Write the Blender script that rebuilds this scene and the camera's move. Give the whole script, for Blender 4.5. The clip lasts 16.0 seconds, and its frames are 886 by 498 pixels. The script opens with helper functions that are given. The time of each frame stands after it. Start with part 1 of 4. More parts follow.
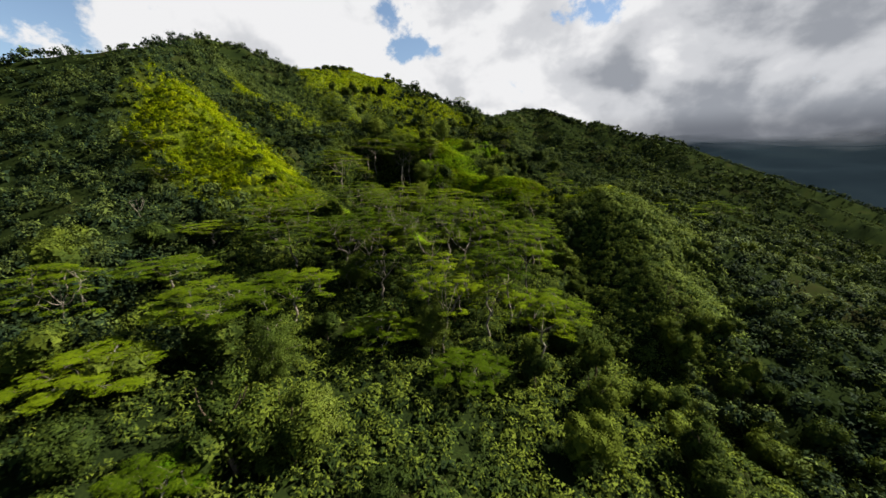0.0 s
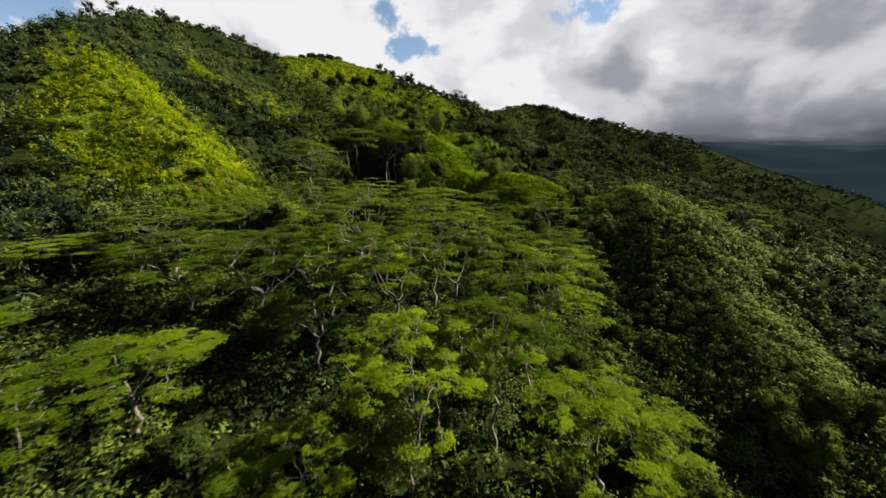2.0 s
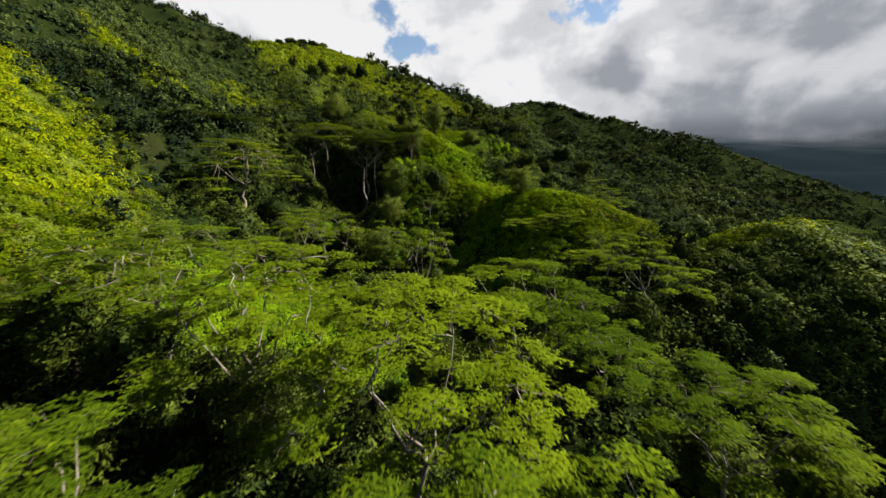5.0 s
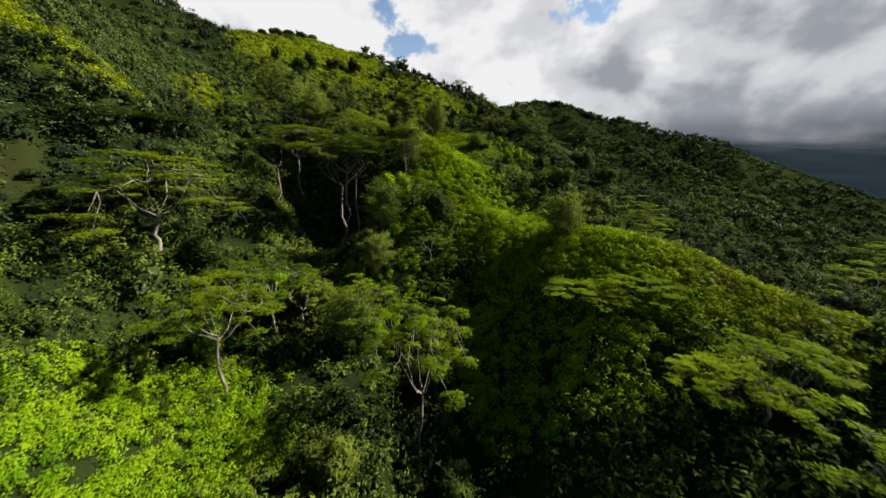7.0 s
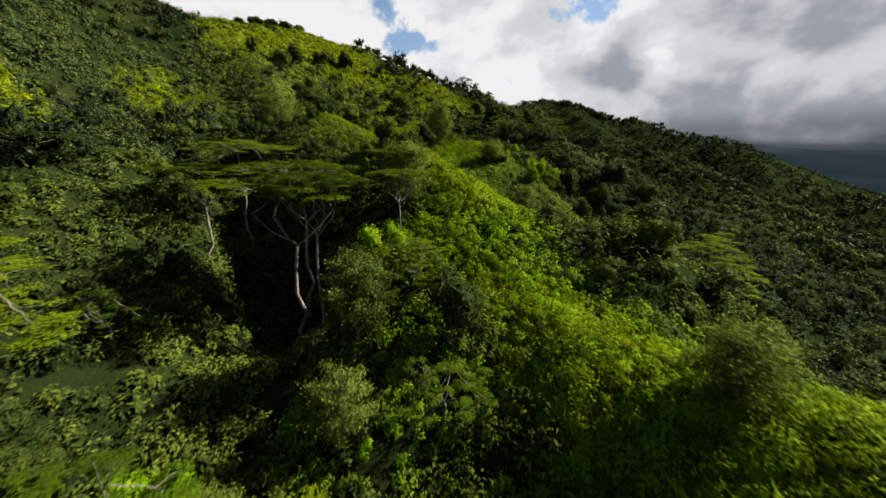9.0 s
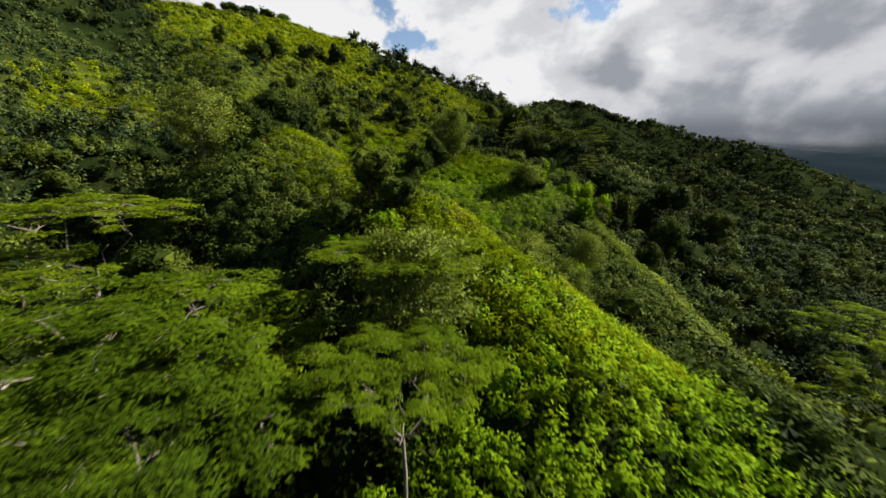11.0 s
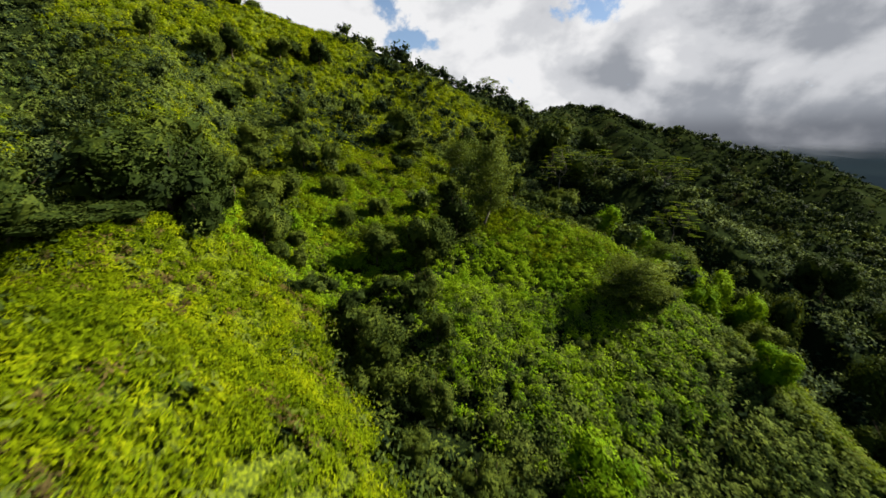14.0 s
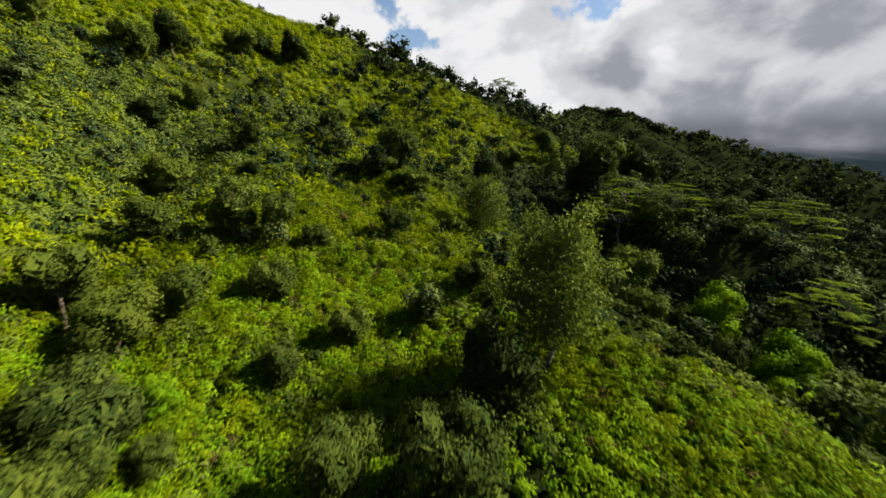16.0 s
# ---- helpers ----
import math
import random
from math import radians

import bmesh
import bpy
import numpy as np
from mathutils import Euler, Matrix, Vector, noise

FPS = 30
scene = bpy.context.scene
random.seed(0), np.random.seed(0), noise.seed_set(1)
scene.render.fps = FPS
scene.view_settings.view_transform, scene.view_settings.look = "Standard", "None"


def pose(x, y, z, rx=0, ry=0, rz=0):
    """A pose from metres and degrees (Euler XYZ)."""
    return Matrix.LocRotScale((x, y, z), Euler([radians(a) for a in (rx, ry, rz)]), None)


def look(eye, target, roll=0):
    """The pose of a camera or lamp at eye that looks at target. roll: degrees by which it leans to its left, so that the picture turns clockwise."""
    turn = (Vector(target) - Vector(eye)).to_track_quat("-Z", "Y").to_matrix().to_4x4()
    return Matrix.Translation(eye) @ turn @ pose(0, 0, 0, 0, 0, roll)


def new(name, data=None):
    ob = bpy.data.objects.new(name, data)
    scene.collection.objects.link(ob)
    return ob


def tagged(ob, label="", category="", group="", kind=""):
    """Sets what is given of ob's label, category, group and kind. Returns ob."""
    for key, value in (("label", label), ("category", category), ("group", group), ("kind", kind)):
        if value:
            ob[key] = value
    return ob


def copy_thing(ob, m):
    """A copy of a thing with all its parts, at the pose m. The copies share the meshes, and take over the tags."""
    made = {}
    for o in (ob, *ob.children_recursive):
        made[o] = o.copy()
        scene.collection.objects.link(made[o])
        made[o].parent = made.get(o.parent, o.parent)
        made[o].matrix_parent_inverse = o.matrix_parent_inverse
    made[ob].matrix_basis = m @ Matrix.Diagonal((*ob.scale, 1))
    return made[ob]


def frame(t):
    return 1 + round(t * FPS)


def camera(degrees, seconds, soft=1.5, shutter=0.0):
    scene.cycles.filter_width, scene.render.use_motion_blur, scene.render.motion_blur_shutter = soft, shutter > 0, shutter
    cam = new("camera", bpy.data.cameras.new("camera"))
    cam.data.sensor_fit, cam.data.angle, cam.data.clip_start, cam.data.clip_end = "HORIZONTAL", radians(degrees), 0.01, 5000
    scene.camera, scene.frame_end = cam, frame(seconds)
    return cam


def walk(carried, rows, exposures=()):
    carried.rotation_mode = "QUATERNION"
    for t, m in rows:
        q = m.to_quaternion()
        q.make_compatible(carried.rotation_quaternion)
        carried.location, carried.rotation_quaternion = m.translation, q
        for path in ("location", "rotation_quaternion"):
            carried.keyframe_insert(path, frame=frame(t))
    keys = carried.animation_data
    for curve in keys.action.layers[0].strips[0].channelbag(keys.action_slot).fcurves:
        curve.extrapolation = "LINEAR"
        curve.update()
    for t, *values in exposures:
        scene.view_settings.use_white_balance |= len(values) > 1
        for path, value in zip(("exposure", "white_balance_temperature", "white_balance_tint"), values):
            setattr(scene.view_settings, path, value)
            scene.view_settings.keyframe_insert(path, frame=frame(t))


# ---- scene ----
cam = camera(98.5, 16.0, soft=1.5, shutter=0.3)
METRES, EYE, TILT, LEAN, TURN = 200.0, 100.0, -12.0, 0.0, 0.0
ROWS = [
    (0.0, 0.0, 0.0, 0.0, -0.0, -0.0, 0.0),
    (0.5, 0.001, 0.0269, 0.003, -0.07, -0.0, -0.04),
    (1.0, 0.0032, 0.0531, 0.0063, -0.15, -0.02, -0.07),
    (1.5, 0.0062, 0.079, 0.0103, -0.22, -0.06, -0.1),
    (2.0, 0.0097, 0.1074, 0.0168, -0.28, -0.08, -0.17),
    (2.5, 0.0123, 0.1368, 0.0235, -0.33, -0.12, -0.22),
    (3.0, 0.0133, 0.166, 0.0306, -0.4, -0.13, -0.24),
    (3.5, 0.0133, 0.1948, 0.0406, -0.43, -0.15, -0.27),
    (4.0, 0.012, 0.2227, 0.0486, -0.47, -0.16, -0.3),
    (6.5, 0.0061, 0.349, 0.0905, -0.72, -0.26, -0.55),
    (7.0, 0.0049, 0.3777, 0.1011, -0.76, -0.29, -0.62),
    (7.5, 0.0018, 0.4021, 0.1119, -0.78, -0.32, -0.64),
    (8.0, 0.0006, 0.4313, 0.1247, -0.8, -0.43, -0.66),
    (10.5, -0.0139, 0.5995, 0.1917, -0.96, -0.64, -0.87),
    (11.0, -0.0175, 0.6284, 0.2053, -0.95, -0.69, -0.93),
    (11.5, -0.0196, 0.6553, 0.2182, -0.98, -0.69, -0.95),
    (12.0, -0.023, 0.6855, 0.2339, -0.98, -0.71, -0.97),
    (12.5, -0.0259, 0.7128, 0.2473, -0.98, -0.72, -1.02),
    (13.0, -0.0284, 0.7434, 0.2618, -0.96, -0.71, -1.05),
    (13.5, -0.0308, 0.7706, 0.274, -0.94, -0.71, -1.12),
    (14.0, -0.0337, 0.8015, 0.2877, -0.92, -0.74, -1.17),
    (14.5, -0.0367, 0.8302, 0.3005, -0.91, -0.8, -1.17),
    (15.0, -0.0404, 0.8636, 0.3158, -0.92, -0.83, -1.23),
    (15.5, -0.0424, 0.8952, 0.3304, -0.9, -0.85, -1.24),
    (16.0, -0.0424, 0.9297, 0.3475, -0.81, -0.88, -1.19),
]
walk(cam, [(t, pose(0, 0, EYE, TILT, LEAN, TURN) @ pose(METRES * x, METRES * y, METRES * z, 90 + pitch, roll, yaw)) for t, x, y, z, yaw, pitch, roll in ROWS])

# ---- world, sun ----
SUN_AZ, SUN_EL = 77.0, 38.0  # degrees from straight ahead to the right, and above the horizon
scene.view_settings.exposure = 2.2
world = bpy.data.worlds.new("sky")
scene.world = world
world.use_nodes = True
wn, wl = world.node_tree.nodes, world.node_tree.links
wn.clear()


def wnode(kind, **values):
    n = wn.new(kind)
    for key, value in values.items():
        if key in n.inputs:
            n.inputs[key].default_value = value
    return n


def wmath(op, a, b=None, c=None):
    n = wn.new("ShaderNodeMath")
    n.operation = op
    for k, v in enumerate((a, b, c)):
        if v is None:
            continue
        if isinstance(v, (int, float)):
            n.inputs[k].default_value = v
        else:
            wl.new(v, n.inputs[k])
    return n.outputs[0]


def wramp(value, stops):
    n = wn.new("ShaderNodeValToRGB")
    n.color_ramp.interpolation = "EASE"
    while len(n.color_ramp.elements) < len(stops):
        n.color_ramp.elements.new(0.5)
    for e, (p, c) in zip(n.color_ramp.elements, stops):
        e.position, e.color = p, (*c, 1) if len(c) == 3 else c
    wl.new(value, n.inputs[0])
    return n.outputs[0]


sky_tex = wn.new("ShaderNodeTexSky")
sky_tex.sky_type = "NISHITA"
sky_tex.sun_disc = False
sky_tex.sun_elevation, sky_tex.sun_rotation = radians(SUN_EL), radians(SUN_AZ)
sky_tex.air_density, sky_tex.dust_density = 1.0, 0.6
coord = wn.new("ShaderNodeTexCoord")
axis = wn.new("ShaderNodeSeparateXYZ")
wl.new(coord.outputs["Generated"], axis.inputs[0])
ax_x, ax_y, ax_z = axis.outputs
azim = wmath("MULTIPLY", wmath("ARCTAN2", ax_x, ax_y), 57.3)
elev = wmath("MULTIPLY", wmath("ARCSINE", ax_z), 57.3)
flat = wn.new("ShaderNodeCombineXYZ")
wl.new(wmath("MULTIPLY", azim, 0.066), flat.inputs[0])
wl.new(wmath("MULTIPLY", elev, 0.085), flat.inputs[1])
billow = wnode("ShaderNodeTexNoise", Scale=1.7, Detail=9.0, Roughness=0.62, Distortion=0.15)
wl.new(flat.outputs[0], billow.inputs["Vector"])
puffs = wnode("ShaderNodeTexNoise", Scale=1.5, Detail=6.0, Roughness=0.52, Distortion=0.12)
wl.new(flat.outputs[0], puffs.inputs["Vector"])
broad = wnode("ShaderNodeTexNoise", Scale=0.75, Detail=4.0, Roughness=0.5, Distortion=0.6)
wl.new(flat.outputs[0], broad.inputs["Vector"])


def gap(az, el, wide, high):
    """An opening in the clouds, one at its middle and nothing at its rim."""
    u = wmath("DIVIDE", wmath("SUBTRACT", azim, az), wide)
    v = wmath("DIVIDE", wmath("SUBTRACT", elev, el), high)
    return wmath("MAXIMUM", wmath("SUBTRACT", 1.0, wmath("SQRT", wmath("ADD", wmath("MULTIPLY", u, u), wmath("MULTIPLY", v, v)))), 0.0)


holes = wmath("ADD", wmath("ADD", gap(-5.0, 15.8, 7.5, 3.6), gap(18.5, 19.2, 9.0, 2.8)), wmath("ADD", wmath("MULTIPLY", gap(-60, 12, 30, 20), 1.7), gap(-7.5, 19.8, 5, 3)))
cover = wmath("SUBTRACT", wmath("ADD", 0.90, wmath("MULTIPLY", wmath("SUBTRACT", billow.outputs["Fac"], 0.5), 2.7)), wmath("MULTIPLY", holes, 0.88))
# open sky overhead, where the sun stands
cover = wmath("SUBTRACT", cover, wmath("MULTIPLY", wmath("MINIMUM", wmath("MAXIMUM", wmath("DIVIDE", wmath("SUBTRACT", elev, 23.0), 14.0), 0.0), 1.0), 0.75))
# and behind, away from the mountain
cover = wmath("SUBTRACT", cover, wmath("MULTIPLY", wmath("MINIMUM", wmath("MAXIMUM", wmath("DIVIDE", wmath("SUBTRACT", wmath("ABSOLUTE", azim), 62.0), 40.0), 0.0), 1.0), 0.75))
mask = wramp(cover, [(0.22, (0, 0, 0)), (0.52, (1, 1, 1))])
# grey bellies towards the right, white heads ahead
dim = wmath("ADD", wmath("MULTIPLY", wmath("SUBTRACT", broad.outputs["Fac"], 0.5), 2.2), wmath("MULTIPLY", wmath("SUBTRACT", azim, 14.0), 0.017))
dim = wmath("ADD", dim, wmath("MULTIPLY", wmath("SUBTRACT", puffs.outputs["Fac"], 0.5), 2.0))
dim = wmath("ADD", dim, wmath("MULTIPLY", wmath("MAXIMUM", wmath("SUBTRACT", -14.0, azim), 0.0), 0.016))
grey = wramp(wmath("ADD", 0.40, dim), [(0.12, (0.90, 0.90, 0.91)), (0.45, (0.66, 0.67, 0.70)), (0.95, (0.33, 0.35, 0.39))])
# the cloud base thickens low over the far range
low = wramp(wmath("DIVIDE", elev, 10.0), [(0.42, (0.36, 0.37, 0.40)), (0.72, (1, 1, 1))])
cloud_col = wn.new("ShaderNodeMixRGB")
cloud_col.blend_type = "MULTIPLY"
cloud_col.inputs[0].default_value = 0.75
wl.new(grey, cloud_col.inputs[1])
wl.new(low, cloud_col.inputs[2])
bg_sky = wnode("ShaderNodeBackground", Strength=0.031)
wl.new(sky_tex.outputs[0], bg_sky.inputs[0])
bg_cloud = wnode("ShaderNodeBackground", Strength=0.212)
wl.new(cloud_col.outputs[0], bg_cloud.inputs[0])
blend = wn.new("ShaderNodeMixShader")
wl.new(mask, blend.inputs[0])
wl.new(bg_sky.outputs[0], blend.inputs[1])
wl.new(bg_cloud.outputs[0], blend.inputs[2])
wl.new(blend.outputs[0], wn.new("ShaderNodeOutputWorld").inputs[0])

sun = new("sun", bpy.data.lights.new("sun", "SUN"))
sun.data.energy, sun.data.angle, sun.data.color = 5.0, radians(0.5), (1.0, 0.92, 0.76)
sun_from = Vector((math.sin(radians(SUN_AZ)) * math.cos(radians(SUN_EL)), math.cos(radians(SUN_AZ)) * math.cos(radians(SUN_EL)), math.sin(radians(SUN_EL))))
sun.matrix_world = look(Vector((0, 150, 400)) + sun_from * 300, Vector((0, 150, 400)))


# ---- materials ----
def leaf_material(name, dark, mid, light, through_light=0.35, gloss=0.45, patch=0.08, vary=0.34):
    """Foliage: every leaf and every clump takes its own tint, and patches of the slope theirs; some light comes through."""
    m = bpy.data.materials.new(name)
    m.use_nodes = True
    n, l = m.node_tree.nodes, m.node_tree.links
    n.clear()
    geo = n.new("ShaderNodeNewGeometry")
    info = n.new("ShaderNodeObjectInfo")
    noise_1 = n.new("ShaderNodeTexNoise")
    noise_1.inputs["Scale"].default_value, noise_1.inputs["Detail"].default_value = patch, 3.0
    l.new(geo.outputs["Position"], noise_1.inputs["Vector"])
    mix = n.new("ShaderNodeMath")
    mix.operation = "MULTIPLY_ADD"
    l.new(geo.outputs["Random Per Island"], mix.inputs[0])
    mix.inputs[1].default_value = vary
    l.new(noise_1.outputs["Fac"], mix.inputs[2])
    mix_2 = n.new("ShaderNodeMath")
    mix_2.operation = "MULTIPLY_ADD"
    l.new(info.outputs["Random"], mix_2.inputs[0])
    mix_2.inputs[1].default_value = 0.30
    l.new(mix.outputs[0], mix_2.inputs[2])
    tint = n.new("ShaderNodeAttribute")
    tint.attribute_name = "tint"
    whole = n.new("ShaderNodeMath")
    l.new(mix_2.outputs[0], whole.inputs[0])
    l.new(tint.outputs["Fac"], whole.inputs[1])
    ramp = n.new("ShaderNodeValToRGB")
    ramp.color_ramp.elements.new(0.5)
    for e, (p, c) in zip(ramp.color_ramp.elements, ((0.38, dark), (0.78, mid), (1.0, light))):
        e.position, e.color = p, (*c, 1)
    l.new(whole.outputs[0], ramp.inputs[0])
    body = n.new("ShaderNodeBsdfPrincipled")
    l.new(ramp.outputs[0], body.inputs["Base Color"])
    body.inputs["Roughness"].default_value = gloss
    body.inputs["Specular IOR Level"].default_value, body.inputs["IOR"].default_value = 0.05, 1.12
    warm = n.new("ShaderNodeMixRGB")
    warm.blend_type = "MULTIPLY"
    warm.inputs[0].default_value = 1.0
    warm.inputs[2].default_value = (1.25, 1.15, 0.45, 1)
    l.new(ramp.outputs[0], warm.inputs[1])
    glow = n.new("ShaderNodeBsdfTranslucent")
    l.new(warm.outputs[0], glow.inputs[0])
    both = n.new("ShaderNodeMixShader")
    both.inputs[0].default_value = through_light
    l.new(body.outputs[0], both.inputs[1])
    l.new(glow.outputs[0], both.inputs[2])
    l.new(both.outputs[0], n.new("ShaderNodeOutputMaterial").inputs[0])
    return m


def rough_material(name, colours, scale, bump=0.4, gloss=0.9, fine=None):
    """Bark, soil and the like: two scales of noise through a ramp, with relief."""
    m = bpy.data.materials.new(name)
    m.use_nodes = True
    n, l = m.node_tree.nodes, m.node_tree.links
    body = n["Principled BSDF"]
    geo = n.new("ShaderNodeNewGeometry")
    a, b = n.new("ShaderNodeTexNoise"), n.new("ShaderNodeTexNoise")
    for k, s in ((a, scale), (b, fine or scale * 9)):
        k.inputs["Scale"].default_value, k.inputs["Detail"].default_value = s, 5.0
        l.new(geo.outputs["Position"], k.inputs["Vector"])
    mix = n.new("ShaderNodeMath")
    mix.operation = "MULTIPLY_ADD"
    l.new(b.outputs["Fac"], mix.inputs[0])
    mix.inputs[1].default_value = 0.5
    l.new(a.outputs["Fac"], mix.inputs[2])
    ramp = n.new("ShaderNodeValToRGB")
    while len(ramp.color_ramp.elements) < len(colours):
        ramp.color_ramp.elements.new(0.5)
    for k, (e, c) in enumerate(zip(ramp.color_ramp.elements, colours)):
        e.position, e.color = 0.5 + 0.5 * k / max(1, len(colours) - 1), (*c, 1)
    l.new(mix.outputs[0], ramp.inputs[0])
    l.new(ramp.outputs[0], body.inputs["Base Color"])
    body.inputs["Roughness"].default_value = gloss
    body.inputs["Specular IOR Level"].default_value, body.inputs["IOR"].default_value = 0.05, 1.05
    relief = n.new("ShaderNodeBump")
    relief.inputs["Strength"].default_value = bump
    l.new(b.outputs["Fac"], relief.inputs["Height"])
    l.new(relief.outputs[0], body.inputs["Normal"])
    return m


M_UMBRELLA = leaf_material("umbrella_leaves", (0.0079, 0.0155, 0.0020), (0.0372, 0.0631, 0.0029), (0.0805, 0.1119, 0.0037), 0.32, 0.6)
M_BROAD = leaf_material("broad_leaves", (0.0064, 0.0110, 0.0040), (0.0171, 0.0275, 0.0052), (0.0469, 0.0623, 0.0081), 0.12, 0.5)
M_FERN = leaf_material("fern_leaves", (0.0186, 0.0334, 0.0009), (0.0675, 0.0956, 0.0013), (0.1206, 0.1414, 0.0022), 0.24, 0.6, 0.22, 0.30)
M_VINE = leaf_material("vine_leaves", (0.0159, 0.0400, 0.0017), (0.0464, 0.0954, 0.0023), (0.0907, 0.1450, 0.0040), 0.20, 0.55, 0.26)
# leafy vine green, set darker to carry the shade on its slopes
M_LEAFY_SHADED = leaf_material("leafy_slope", (0.0096, 0.0179, 0.0061), (0.0247, 0.0407, 0.0079), (0.0582, 0.0782, 0.0138), 0.16, 0.55, 0.26)
M_DRY = leaf_material("dry_leaves", (0.0350, 0.0280, 0.0098), (0.0595, 0.0434, 0.0154), (0.0840, 0.0665, 0.0210), 0.30, 0.7, 0.06)
M_SHRUB = leaf_material("shrub_leaves", (0.0065, 0.0121, 0.0048), (0.0185, 0.0296, 0.0061), (0.0535, 0.0706, 0.0095), 0.14, 0.55, 0.05)
M_AIRY = leaf_material("airy_leaves", (0.0196, 0.0327, 0.0080), (0.0412, 0.0620, 0.0107), (0.0806, 0.1050, 0.0187), 0.28, 0.55)
M_WOODS = leaf_material("far_leaves", (0.0054, 0.0105, 0.0059), (0.0151, 0.0246, 0.0098), (0.0456, 0.0624, 0.0158), 0.12, 0.6, 0.03)
M_BARK = rough_material("pale_bark", ((0.0510, 0.0425, 0.0340), (0.0935, 0.0808, 0.0680), (0.1700, 0.1530, 0.1275)), 1.2)
M_BARK_DARK = rough_material("brown_bark", ((0.022, 0.018, 0.013), (0.05, 0.038, 0.027), (0.085, 0.068, 0.05)), 1.2)
# near-black green: the deep shade of gaps between plants is in this colour
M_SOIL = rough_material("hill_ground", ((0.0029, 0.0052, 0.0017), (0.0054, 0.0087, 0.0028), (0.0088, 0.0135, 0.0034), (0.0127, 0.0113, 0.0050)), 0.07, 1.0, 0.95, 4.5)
# the range's dark blue has distance haze and cloud shadow mixed into it
M_RANGE = rough_material("hazed_mountain", ((0.0036, 0.0068, 0.0104), (0.0048, 0.0088, 0.0128), (0.0064, 0.0108, 0.0144)), 0.004, 0.2, 0.95, 0.02)

# moss and dead fern under the open growth
gn, gl = M_SOIL.node_tree.nodes, M_SOIL.node_tree.links
grown, mossy, moss_noise, moss = gn.new("ShaderNodeAttribute"), gn.new("ShaderNodeMixRGB"), gn.new("ShaderNodeTexNoise"), gn.new("ShaderNodeValToRGB")
grown.attribute_name = "growth"
moss_noise.inputs["Scale"].default_value, moss_noise.inputs["Detail"].default_value = 5.5, 8.0
gl.new(gn.new("ShaderNodeNewGeometry").outputs["Position"], moss_noise.inputs["Vector"])
gl.new(moss_noise.outputs["Fac"], moss.inputs[0])
moss.color_ramp.elements.new(0.5)
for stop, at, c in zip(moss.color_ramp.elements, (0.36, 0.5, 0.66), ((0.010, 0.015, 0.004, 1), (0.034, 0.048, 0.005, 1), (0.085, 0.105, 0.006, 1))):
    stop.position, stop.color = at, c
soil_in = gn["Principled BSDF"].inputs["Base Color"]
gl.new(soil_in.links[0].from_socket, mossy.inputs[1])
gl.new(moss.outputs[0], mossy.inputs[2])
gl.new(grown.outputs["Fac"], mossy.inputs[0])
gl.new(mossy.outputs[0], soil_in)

# the far range is lost in the cloud that lies on it
rn, rl = M_RANGE.node_tree.nodes, M_RANGE.node_tree.links
rise, veil_noise, veil, gone, veiled = rn.new("ShaderNodeSeparateXYZ"), rn.new("ShaderNodeTexNoise"), rn.new("ShaderNodeMapRange"), rn.new("ShaderNodeBsdfTransparent"), rn.new("ShaderNodeMixShader")
at_range = rn.new("ShaderNodeNewGeometry").outputs["Position"]
rl.new(at_range, rise.inputs[0])
rl.new(at_range, veil_noise.inputs["Vector"])
veil_noise.inputs["Scale"].default_value, veil_noise.inputs["Detail"].default_value = 0.004, 5.0
billowed = rn.new("ShaderNodeMath")
billowed.operation = "MULTIPLY_ADD"
rl.new(veil_noise.outputs["Fac"], billowed.inputs[0])
billowed.inputs[1].default_value = 90.0
rl.new(rise.outputs[2], billowed.inputs[2])
veil.interpolation_type = "SMOOTHSTEP"
veil.inputs["From Min"].default_value, veil.inputs["From Max"].default_value = 180.0, 262.0
rl.new(billowed.outputs[0], veil.inputs["Value"])
rl.new(veil.outputs[0], veiled.inputs[0])
rl.new(rn["Principled BSDF"].outputs[0], veiled.inputs[1])
rl.new(gone.outputs[0], veiled.inputs[2])
rl.new(veiled.outputs[0], rn["Material Output"].inputs[0])


